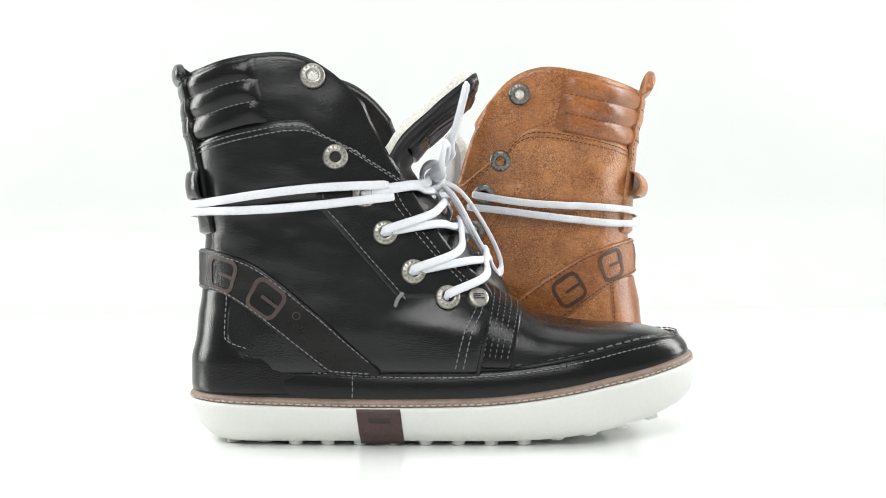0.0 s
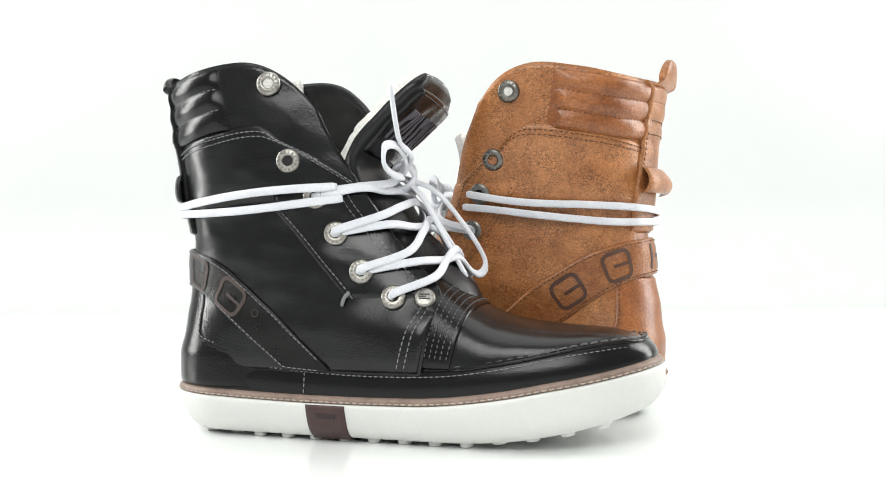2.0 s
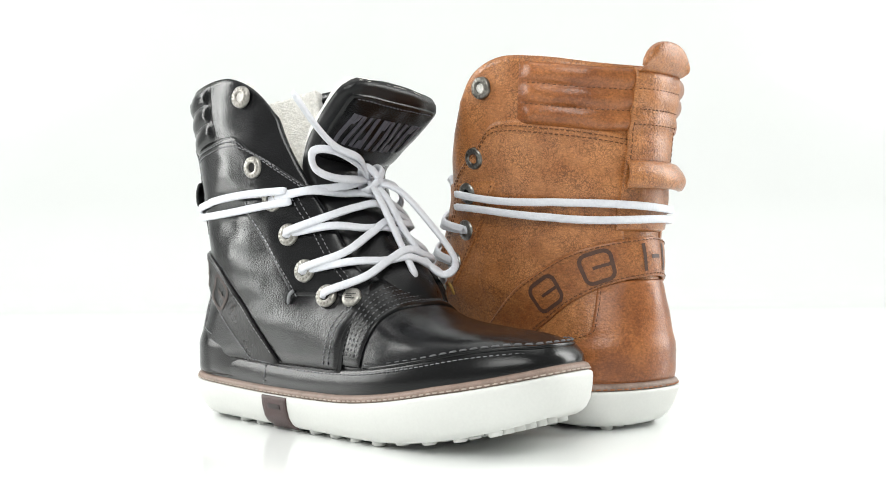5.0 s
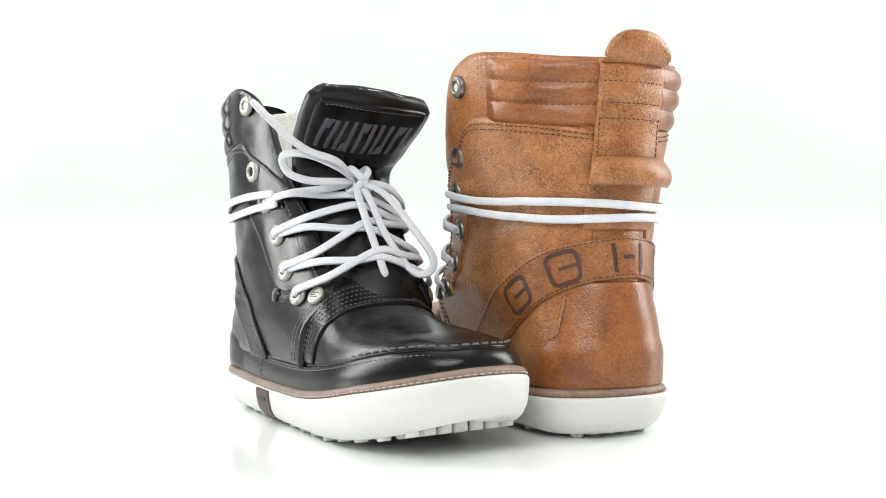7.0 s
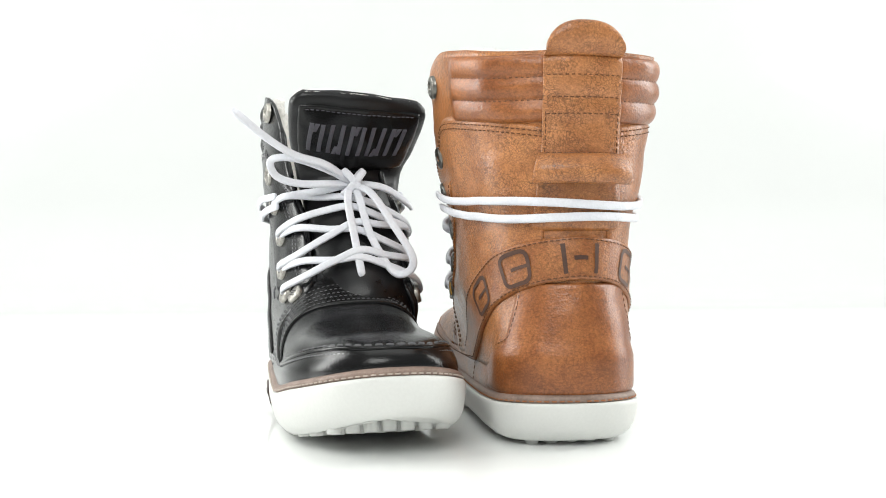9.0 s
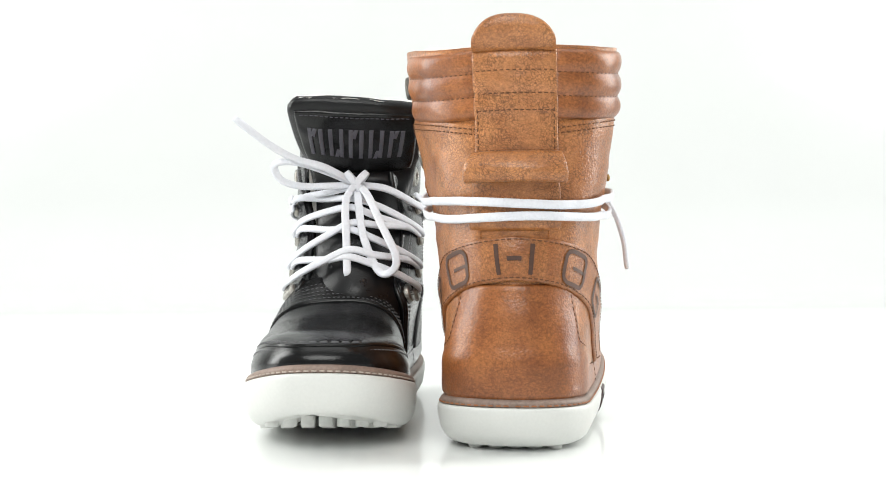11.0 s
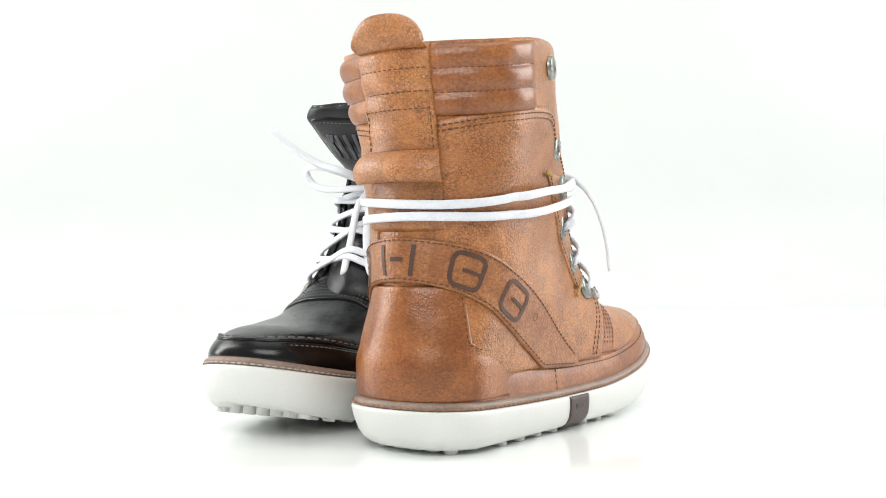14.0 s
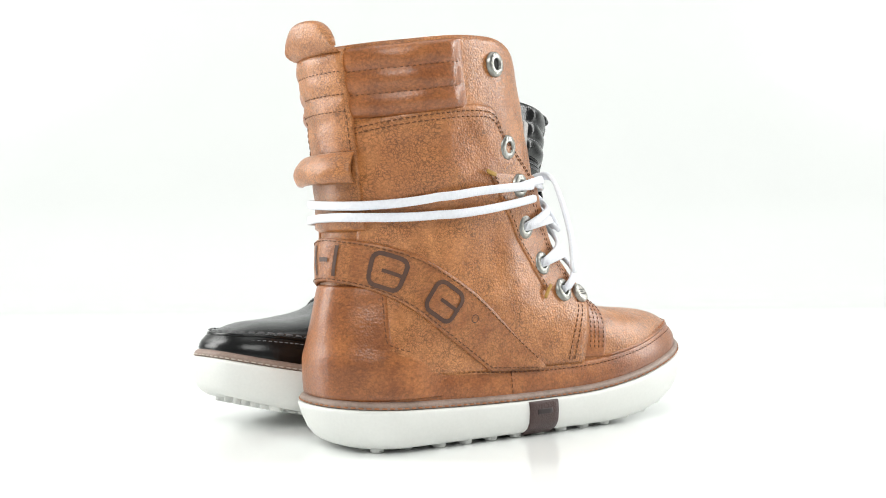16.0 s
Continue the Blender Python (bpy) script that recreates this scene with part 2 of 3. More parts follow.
def table(rows, v):
    """Smooth values between rows of (key, values...)."""
    if v <= rows[0][0]:
        return rows[0][1:]
    for i in range(1, len(rows)):
        if v <= rows[i][0]:
            f = (v - rows[i - 1][0]) / (rows[i][0] - rows[i - 1][0])
            f0 = rows[max(i - 2, 0)]
            a, b = rows[i - 1], rows[i]
            f3 = rows[min(i + 1, len(rows) - 1)]
            out = []
            for k in range(1, len(a)):
                d = b[0] - a[0]
                ma = (b[k] - f0[k]) / max(b[0] - f0[0], 1e-9) * d
                mb = (f3[k] - a[k]) / max(f3[0] - a[0], 1e-9) * d
                out.append((2 * f ** 3 - 3 * f * f + 1) * a[k] + (f ** 3 - 2 * f * f + f) * ma + (-2 * f ** 3 + 3 * f * f) * b[k] + (f ** 3 - f * f) * mb)
            return tuple(out)
    return rows[-1][1:]


# ---- the studio ----
def studio():
    prof = [(-3.0, 0.0), (-1.0, 0.0), (0.0, 0.0), (1.2, 0.0)] + [(1.2 + 0.8 * math.sin(a), 0.8 - 0.8 * math.cos(a)) for a in [k * math.pi / 24 for k in range(1, 13)]] + [(2.0, 2.0), (2.0, 4.0)]
    xs = [-4 + k * 0.5 for k in range(17)]
    geo = grid(lambda i, j: (xs[i], prof[j][0], prof[j][1]), len(xs) - 1, len(prof) - 1)
    ob = part("ground", geo, PAPER, None, "glossy white studio sweep curving up into the backdrop")
    tagged(ob, category="studio floor", kind="structure")


studio()

# ---- the boot: its forms, in its own space (toe to +x, left to +y, sole on z = 0) ----
LENGTH = 0.307                        # set anew for the brown one, which is a size shorter
BREADTH = 0.306 * 0.965
SOLE = [(0, .130, .154), (.2, .147, .162), (.35, .160, .156), (.5, .171, .152), (.65, .181, .163), (.75, .181, .175), (.85, .172, .182), (1.0, .158, .184)]


def sole_half(s):
    """Half breadths of the sole, right and left, as shares of its length."""
    s = max(0.0, min(1.0, s))
    r, l = table(SOLE, s)
    cap = 1.0
    if s < .13:
        cap = (1 - ((.13 - s) / .13) ** 2.2) ** (1 / 2.2)
    elif s > .72:
        cap = max(0.0, 1 - ((s - .72) / .28) ** 2.4) ** (1 / 2.4)
    return r * cap, l * cap


def toe_in(s):
    """How far the toe of the upper leans in above the welt, 0 to 1."""
    k = max(0.0, min(1.0, (s - .62) / .36))
    return k * k * (3 - 2 * k)


def sole_ring(inset, z_of, n=72, tip=0.012):
    """The sole's outline, heel to toe and back, drawn in by inset, at heights z_of(s)."""
    pts = []
    for side in (-1, 1):
        row = []
        for k in range(n + 1):
            s = 0.5 - 0.5 * math.cos(math.pi * k / n)
            r, l = sole_half(s)
            w = (r if side < 0 else l) * BREADTH
            x = (s - 0.5) * LENGTH
            row.append([x, side * max(w, 0.0)])
        pts.append(row)
    ring = pts[0] + pts[1][::-1][1:-1]
    out = []
    m = len(ring)
    for i in range(m):
        a, b, c = ring[i - 1], ring[i], ring[(i + 1) % m]
        tx, ty = c[0] - a[0], c[1] - a[1]
        d = math.hypot(tx, ty) or 1
        ins = inset(b[0] / LENGTH + 0.5) if callable(inset) else inset
        x, y = b[0] - ins * ty / d, b[1] + ins * tx / d
        out.append((x, y + tip * max(0, b[0] / LENGTH - 0.2) ** 2, z_of(b[0] / LENGTH + 0.5)))
    return out


def welt_z(s):
    """Height of the upper edge of the white sole."""
    return 0.0262 - 0.0035 * math.sin(math.pi * min(s / 0.8, 1)) + (0 if s < 0.55 else 0.020 * ((s - 0.55) / 0.45) ** 1.7)


def rand_z(s):
    """Height of the seam above the leather rand."""
    return 0.0525 - 0.011 * math.sin(math.pi * min(s / 0.95, 1)) ** 1.2 + (0 if s < 0.6 else 0.0105 * ((s - 0.6) / 0.4) ** 1.3) - 0.0034 * max(0.0, min(1.0, (s - 0.84) / 0.14)) ** 1.5


FORM_BLACK = [(.030, -.1470, .14, .044, .55, 0), (.045, -.1470, .12, .0445, .55, 0), (.060, -.1464, .09, .0445, .6, 0), (.075, -.1450, .065, .0442, .65, .0045), (.090, -.143, .042, .0442, .65, .0045),
              (.110, -.1425, .022, .0435, .65, .0045), (.130, -.1435, .008, .0425, .65, .0045), (.150, -.146, -.004, .043, .65, .0015), (.170, -.149, -.012, .0445, .65, .0015),
              (.190, -.152, -.020, .045, .65, .0015), (.210, -.1545, -.028, .0445, .65, .0015), (.240, -.157, -.037, .043, .65, .0015)]
FORM_BROWN = [(.030, -.1390, .135, .046, .55, .001), (.045, -.1398, .115, .047, .55, .001), (.060, -.1400, .088, .0475, .6, .002), (.075, -.1385, .064, .0475, .65, .003), (.090, -.136, .046, .0475, .65, .004),
              (.110, -.1345, .028, .0475, .65, .005), (.130, -.1330, .014, .049, .52, .006), (.150, -.1335, .002, .0530, .42, .0075), (.170, -.1355, -.004, .0570, .42, .0085),
              (.190, -.1375, -.010, .0602, .42, .0095), (.210, -.1405, -.016, .0625, .42, .0105), (.245, -.143, -.022, .0635, .42, .0110)]
FRONT_BLACK = [(.030, .018), (.045, .021), (.065, .025), (.078, .0300), (.0905, .0265), (.1067, .010), (.1327, -.009), (.155, -.023), (.175, -.035), (.194, -.0440), (.215, -.050), (.24, -.054)]
FRONT_BROWN = [(.030, .018), (.045, .021), (.065, .026), (.078, .0306), (.0905, .0267), (.1067, .013), (.1327, -.003), (.155, -.014), (.175, -.021), (.194, -.027), (.215, -.032), (.245, -.036)]
TOP_BLACK = [(0, .2135), (.3, .2175), (.55, .2235), (.72, .2245), (.83, .2195), (.92, .210), (1.0, .196)]
TOP_BROWN = [(0, .2225), (.3, .2235), (.55, .2290), (.72, .2315), (.83, .2280), (.92, .220), (1.0, .207)]


class Boot:
    """One boot: its shapes, its colours and the way in which it is laced."""

    def __init__(self, black):
        self.black = black
        self.form, self.front, self.top = (FORM_BLACK, FRONT_BLACK, TOP_BLACK) if black else (FORM_BROWN, FRONT_BROWN, TOP_BROWN)
        self.m = BLACK if black else BROWN
        self.k = 1.0 if black else 1.035           # heights of the brown one's shaft
        self.seam_x = -0.0490 if black else -0.036
        self.root = new("boot")
        self.half = .0225 if black else .0240      # half breadth of the back stay

    # -- the shaft's surface --
    def raw(self, phi, z):
        xb, xf, b, p, yc = table(self.form, z)
        c, a = (xb + xf) / 2, (xf - xb) / 2
        s = math.sin(phi)
        ahead = .1 + .55 * (1 - math.cos(phi))     # the shaft sits straight at the heel and swings to the left in front
        x, y = c - a * math.cos(phi), yc * ahead + b * math.copysign(abs(s) ** self.power(phi, p), s)
        if not self.black and s > 0:               # the left side widens towards the front
            y -= (.0050 * math.sin(2 * phi) + .0030 * s) * max(0.0, min(1.0, (z - .12) / .05))
        k = max(0.0, min(1.0, (.092 - z) / .042))
        if k > 0:                                  # down to the outline of the foot
            r, l = sole_half((x - xb) / (LENGTH - .006))
            w = (r if s < 0 else l) * BREADTH * .90
            k = k * k * (3 - 2 * k)
            y += (math.copysign(w, s) - y) * k
        return Vector((x, y, z))

    @staticmethod
    def power(phi, p):
        """Round at the back, squarer towards the front."""
        k = min(1.0, abs(phi) / 1.5)
        return 1.0 + (p - 1.0) * k * k * (3 - 2 * k)

    def normal(self, phi, z):
        e = 0.03
        du = self.raw(phi + e, z) - self.raw(phi - e, z)
        dv = self.raw(phi, z + .003) - self.raw(phi, z - .003)
        n = dv.cross(du)
        return n.normalized() if n.length > 1e-12 else Vector((-1, 0, 0))

    def at(self, phi, z, off=0.0):
        p, n = self.raw(phi, z), self.normal(phi, z)
        soft = max(0.0, min(1.0, (z - .06) / .03))
        w = noise.noise(p * 38.0) * 0.0015 * soft + noise.noise(Vector((p.x * 60 + p.z * 40, p.y * 60, p.z * 110))) * 0.0006 * soft
        return p + n * (off + w)

    def phi_x(self, x, z):
        """The angle at which the shaft reaches x at height z."""
        xb, xf = table(self.form, z)[:2]
        return math.acos(max(-1, min(1, ((xb + xf) / 2 - x) / ((xf - xb) / 2))))

    def phi_front(self, z, sgn=-1):
        """The front edge; one flap of each boot spreads further forward."""
        k = max(0.0, min(1.0, (z - (.140 if self.black else .180)) / .035))
        far = (.013 if sgn > 0 else 0.0) if self.black else (-.005 if sgn > 0 else .009)
        return self.phi_x(table(self.front, z)[0] + far * k * k * (3 - 2 * k), z)

    def phi_y(self, y, z):
        b, p = table(self.form, z)[2:4]
        lo, hi = 0.0, 1.5
        for _ in range(30):
            mid = (lo + hi) / 2
            if b * math.sin(mid) ** self.power(mid, p) < y:
                lo = mid
            else:
                hi = mid
        return lo

    def base(self, phi):
        x = self.raw(phi, .045).x
        return rand_z(max(0, min(1, x / LENGTH + .5)))

    def side(self, x, z, sgn, off=0.0):
        """Point and normal on one side of the shaft (sgn -1: right)."""
        phi = sgn * self.phi_x(x, z)
        return self.at(phi, z, off), self.normal(phi, z)

    # -- parts --
    def shaft(self):
        nu, nv = 96, 44

        def fn(off):
            def f(i, j):
                u = 2 * i / nu - 1
                u = math.copysign(abs(u) ** 1.15, u)
                v = j / nv
                zt = table(self.top, abs(u))[0]
                z0 = 0.040
                z = z0 + (zt - z0) * v
                return self.at(u * self.phi_front(z, u), z, off * (1.0 if j < nv else 0.6))
            return f
        vo, fo = grid(fn(0.0), nu, nv)
        vi, fi = grid(fn(-0.0034), nu, nv)
        k = len(vo)
        n = nv + 1
        rim = [(i * n + nv, (i + 1) * n + nv) for i in range(nu)] + [(j, j + 1) for j in range(nv)] + [(nu * n + j, nu * n + j + 1) for j in range(nv)]
        part("shaft", (vo + vi, fo + [tuple(q + k for q in f) for f in fi] + [(a, b, b + k, a + k) for a, b in rim]), self.m["leather"], self.root)

        def lin(a, b, off):
            u = -.82 + (.64 + .82) * a if self.black else -.86 + 1.72 * a
            zt = table(self.top, abs(u))[0] + (0.001 if self.black else 0.0015)
            z = 0.105 + (zt - 0.105) * b
            p = self.at(u * self.phi_front(z, u), z, -0.0105 + off)
            return p + noise.noise_vector(p * 420) * 0.0011
        part("lining", sheet(lin, 90, 40, 0.0070), FLEECE, self.root, "cream fleece lining")

    def quarter(self, sgn):
        z_hi = [(0, .1755 * self.k), (.5, .183 * self.k), (.8, .1865 * self.k), (.92, .1835 * self.k), (1, .170 * self.k)]
        p0 = self.phi_y(.021, .15) if not self.black else self.phi_y(.020, .15)

        def fn(a, b, off):
            zh = table(z_hi, a)[0]
            z = 0.0415 + (zh - 0.0415) * b
            pf = self.phi_front(z, sgn)
            inset = 0.0 if z < .150 else 0.20 * min(1, (z - .150) / .028)
            phi = p0 + (pf * (1 - inset) - p0 - (0.015 if z < .15 else 0)) * a
            return self.at(sgn * phi, z, off + 0.0002)
        own = part("quarter", sheet(fn, 60, 44, 0.0013), self.m["leather"], self.root)
        line = lambda d, n=80: [self._pn(fn, k / n, d) for k in range(n + 1)]
        tops = [line(.975), line(.955)]
        front = [self._pn(fn, .975, .60 + .37 * k / 40) for k in range(41)]
        f2 = [self._pn(fn, .955, .60 + .36 * k / 40) for k in range(41)]
        low = [[self._pn(fn, a, .02 + .3 * k / 30) for k in range(31)] for a in (.93, .955)]
        stitches(joined([dashes(l) for l in tops + [front, f2] + low]), self.m["thread"], own)

    def _pn(self, fn, a, b, thick=0.0013):
        p = fn(a, b, thick)
        e = 0.01
        du = fn(min(a + e, 1), b, thick) - fn(max(a - e, 0), b, thick)
        dv = fn(a, min(b + e, 1), thick) - fn(a, max(b - e, 0), thick)
        n = du.cross(dv).normalized()
        c = Vector((-.07, 0, p.z))
        if n.dot(p - c) < 0:
            n = -n
        return p, n

    def eyestay(self, sgn):
        z0, z1 = (.0835, .147) if self.black else (.0860, .1560)

        def fn(a, b, off):
            z = z0 + (z1 - z0) * b
            xl = -.0255 - .0463 * min(1.0, (z - .0835) / .054) if self.black else -.0095 - .0512 * (z - .0860) / .070
            pl, pf = self.phi_x(xl, z), self.phi_front(z, sgn)
            return self.at(sgn * (pl + (pf - 0.02 - pl) * a), z, off + .0012)
        own = part("eyestay", sheet(fn, 26, 26, 0.0014), self.m["leather"], self.root)
        st = [[self._pn(fn, a, k / 40) for k in range(41)] for a in (.06, .70, .78)]
        stitches(joined([dashes(l) for l in st]), self.m["thread"], own)
        p, n = self._pn(fn, 0.0, 0.01)
        tick = sweep([p + Vector((.003, 0, .003)) + n * .001, p + n * .0016, p - Vector((.002, 0, .005)) + n * .001], [n] * 3, .0022, .0014, 4)
        part("bar_tack", tick, self.m["thread"] if self.black else TACK, self.root)
        p, n = self._pn(fn, 0.0, 0.99 if not self.black else .86)
        tick = sweep([p + Vector((-.0035, 0, .0015)) + n * .001, p + n * .0018, p + Vector((.0035, 0, -.0005)) + n * .001], [n] * 3, .0026, .0014, 4)
        if self.black or sgn < 0:
            part("bar_tack", tick, self.m["thread"] if self.black else TACK, self.root)

    def vamp(self):
        tops = [(-.02, .105), (.0, .106), (.016, .100), (.030, .0895), (.042, .0815), (.061, .0722), (.0926, .0672), (.118, .0655), (.134, .0622), (.1425, .0585), (.1485, .054)]
        nx, na = 60, 36
        tip = LENGTH / 2 - .014
        rim = sole_ring(lambda s: .0060 + .0046 * toe_in(s), lambda s: 0.0, tip=0.0)
        outer = [sorted((x, abs(y)) for x, y, z in rim if y * sg > 0) for sg in (-1, 1)]
        xs, ws = [[p[0] for p in o] for o in outer], [[p[1] for p in o] for o in outer]

        def sec(i, j, off=0.0):
            f = i / nx
            x = -.018 + (tip + .018) * (1 - (1 - f) ** 1.35)
            s = min(1, x / LENGTH + .5)
            zt = table(tops, x * .139 / tip if x > 0 else x)[0] + (0 if self.black else .0045 * max(0, math.sin(math.pi * max(0, min(1, (x - .03) / .115)))))
            z0 = rand_z(s) - .003
            a = math.pi * j / na
            ca, sa = math.cos(a), math.sin(a)
            k = 0 if ca > 0 else 1
            w = float(np.interp(x, xs[k], ws[k])) - (.0015 if x < .02 else .0015 * max(0, 1 - (x - .02) / .03))
            q = .72
            y = -math.copysign(abs(ca) ** q, ca) * max(w, .0005) + .012 * max(0, x / LENGTH - .2) ** 2
            z = z0 + max(zt - z0, .002) * abs(sa) ** .80
            p = Vector((x, y, z))
            n = Vector((.15, y * 6, .9)).normalized()
            return p + n * (off + noise.noise(p * 30) * .0009)
        part("vamp", grid(sec, nx, na), self.m["leather"], self.root)

        # band of stitch rows across the throat of the vamp
        def band(a, b, off):
            x0 = .018 + .023 * b
            j = na * (.015 + .97 * a)
            k = abs(2 * a - 1)
            x = x0 + .006 - .010 * k ** 2
            f = 1 - (1 - (x + .018) / (tip + .018)) ** (1 / 1.35)
            p = sec(f * nx, j, 0)
            c = Vector((x - .01, 0, .045))
            return p + (p - c).normalized() * (off + .0005)
        own = part("vamp_band", sheet(band, 60, 14, .0010), self.m["panel"], self.root)
        rows = [[self._pn(band, .03 + .94 * k / 60, b, .0010) for k in range(61)] for b in (.30, .44, .58, .72, .88)]
        rows = [[(p, (p - Vector((p.x - .01, 0, .045))).normalized()) for p, _ in r] for r in rows]
        stitches(joined([dashes(r, .0019, .0012, .0006, .0004) for r in rows]), self.m["edge"] if self.black else self.m["thread"], own)

    def rand(self):
        rows = 9

        def ring(j):
            f = j / rows
            return sole_ring(lambda s: .0046 + .0016 * f - .0014 * math.sin(math.pi * f) + .0040 * toe_in(s) * f ** 1.6, lambda s: welt_z(s) + .003 + (rand_z(s) + .0006 - welt_z(s) - .003) * f)
        R = [ring(j) for j in range(rows + 1)]
        R.append([(x, y, z - .0004) for x, y, z in sole_ring(lambda s: .0080 + .0044 * toe_in(s), lambda s: rand_z(s) + .0006)])
        R.append([(x, y, z - .0008) for x, y, z in sole_ring(lambda s: .0104 + .0056 * toe_in(s), lambda s: rand_z(s))])
        R.append([(x, y, z - .005) for x, y, z in sole_ring(lambda s: .0120 + .0076 * toe_in(s), lambda s: rand_z(s))])
        m = len(R[0])
        own = part("rand", grid(lambda i, j: R[j][i], m, len(R) - 1, wrap=True), self.m["panel"], self.root, "" if self.black else "russet leather band around the foot")
        top = [Vector(p) for p in sole_ring(lambda s: .0053 + .0036 * toe_in(s), lambda s: rand_z(s) - .0022)]
        line = []
        for i, p in enumerate(top + top[:1]):
            t = top[(i + 1) % m] - top[i - 1]
            line.append((p, Vector((t.y, -t.x, 0)).normalized()))
        line = [(p + n * .0006, n) for p, n in line]
        geos = [dashes(line)]
        # raised moccasin stitches round the toe
        def lip(s):
            return .0070 + .0041 * toe_in(s)
        rim = [Vector(p) for p in sole_ring(lip, lambda s: rand_z(s) + .0006)]
        front = [i for i in range(m) if rim[i].x > .034]
        pts = [rim[i] for i in front]
        part("toe_seam", sweep(pts, [Vector((0, 0, 1))] * len(pts), .0032, .0024, 1, 8, 1.0), self.m["panel"], self.root)
        toe = [(rim[i] + Vector((0, 0, .0017)), (line[i][1] * .5 + Vector((0, 0, 1))).normalized()) for i in front]
        ridge = dashes(toe, .0046, .0014, .0010, .0007)
        for sg in (-1, 1):
            i = min(range(m), key=lambda k: abs(top[k].x - self.seam_x) + (0 if top[k].y * sg > 0 else 9))
            p, n = line[i]
            lo = Vector(R[0][i])
            geos.append(dashes([(p, n), (lo + n * .0016, n)]))
        stitches(joined(geos), self.m["thread"], own)
        stitches(ridge, self.m["edge"], own)

    def counter(self):
        def fn(a, b, off):
            z = .0300 + (.0925 - .0300) * b
            u = 2 * a - 1
            k = max(0.0, min(1.0, (.062 - z) / .014))      # below, it runs out into the band round the foot
            k = k * k * (3 - 2 * k)
            half = self.phi_x(-.1225 if self.black else -.117, max(z, .05)) * (1 + .75 * k)
            return self.at(u * half, z, (off if off < 0 else off * (1 - k * min(1.0, (abs(u) / .85) ** 4))) + .0006 + .0022 * k * (1 - 1.6 * abs(u) ** 3))
        own = part("heel_counter", sheet(fn, 40, 24, .0014), self.m["panel"], self.root)
        st = [[self._pn(fn, a, .42 + .55 * k / 30) for k in range(31)] for a in (.03, .97)]
        stitches(joined([dashes(s) for s in st]), self.m["thread"], own)

    def strap(self):
        up = [(-.15, .1145), (-.13, .1120), (-.105, .1025), (-.0725, .0765), (-.037, .0440), (-.02, .0300)]
        lo = [(-.15, .0905), (-.13, .0880), (-.115, .0805), (-.0945, .0650), (-.074, .0490), (-.05, .0300), (-.02, .010)]
        if not self.black:
            up = [(-.145, .1145), (-.125, .1130), (-.105, .1080), (-.086, .0985), (-.0625, .0840), (-.038, .0635), (-.014, .0430), (0, .031)]
            lo = [(-.145, .0905), (-.128, .0880), (-.110, .0800), (-.0880, .0650), (-.066, .0500), (-.042, .0330), (-.012, .012)]
        pe = self.phi_x(-.036 if self.black else -.0125, .08)

        def mid(phi):
            x = self.raw(phi, .08).x
            return table(up, x)[0], max(table(lo, x)[0], .0415)

        def fn(a, b, off):
            u = 2 * a - 1
            phi = pe * u
            zu, zl = mid(phi)
            z = zl + (max(zu, zl + .0006) - zl) * b
            z += (0 if self.black else .005) * max(0, 1 - abs(u) * 1.3)
            xr = self.raw(phi, .08).x
            k = max(0, min(1, (xr + .138) / .024))
            k = k * k * (3 - 2 * k)
            phi = phi * (1 - k) + math.copysign(self.phi_x(xr, z), phi) * k
            return self.at(phi, z, off + .0022)
        own = st = part("heel_strap", sheet(fn, 140, 18, .0012), self.m["strap"], self.root)
        lines = [[self._pn(fn, .02 + .96 * k / 120, b) for k in range(121)] for b in (.07, .93)]
        stitches(joined([dashes(l) for l in lines]), self.m["thread"], own)

        # printed plain shapes: frames and bars
        acc, tab = 0.0, []
        prev = None
        for k in range(201):
            p = fn(k / 200, .5, .0012)
            acc += (p - prev).length if prev else 0
            tab.append(acc)
            prev = p
        half = np.interp(.5, [k / 200 for k in range(201)], tab)

        def place(s, v):
            steps = [k / 200 for k in range(201)]
            find = lambda q: float(np.interp(half + q, tab, steps))
            lo_, hi_ = fn(find(s - .002), .5, .001), fn(find(s + .002), .5, .001)
            sin = max(-.9, min(.9, (lo_.z - hi_.z) / max((hi_ - lo_).length, 1e-6)))
            cos = math.sqrt(1 - sin * sin)
            a = find(s + v * sin / cos)
            tall = (fn(a, 1, .001) - fn(a, 0, .001)).length
            return fn(a, max(.03, min(.97, .5 + v / cos / tall)), .0012 + .00045)

        def ribbon(path, w=.0025):
            pts = []
            for (x0, y0), (x1, y1) in zip(path, path[1:]):
                n = max(1, int(math.hypot(x1 - x0, y1 - y0) / .0014))
                pts += [(x0 + (x1 - x0) * k / n, y0 + (y1 - y0) * k / n) for k in range(n)]
            pts.append(path[-1])
            vs = []
            for i, (x, y) in enumerate(pts):
                a, b = pts[max(i - 1, 0)], pts[min(i + 1, len(pts) - 1)]
                dx, dy = b[0] - a[0], b[1] - a[1]
                q = math.hypot(dx, dy) or 1
                vs += [place(x - dy / q * w / 2, y + dx / q * w / 2), place(x + dy / q * w / 2, y - dx / q * w / 2)]
            return vs, [(2 * i, 2 * i + 1, 2 * i + 3, 2 * i + 2) for i in range(len(pts) - 1)]

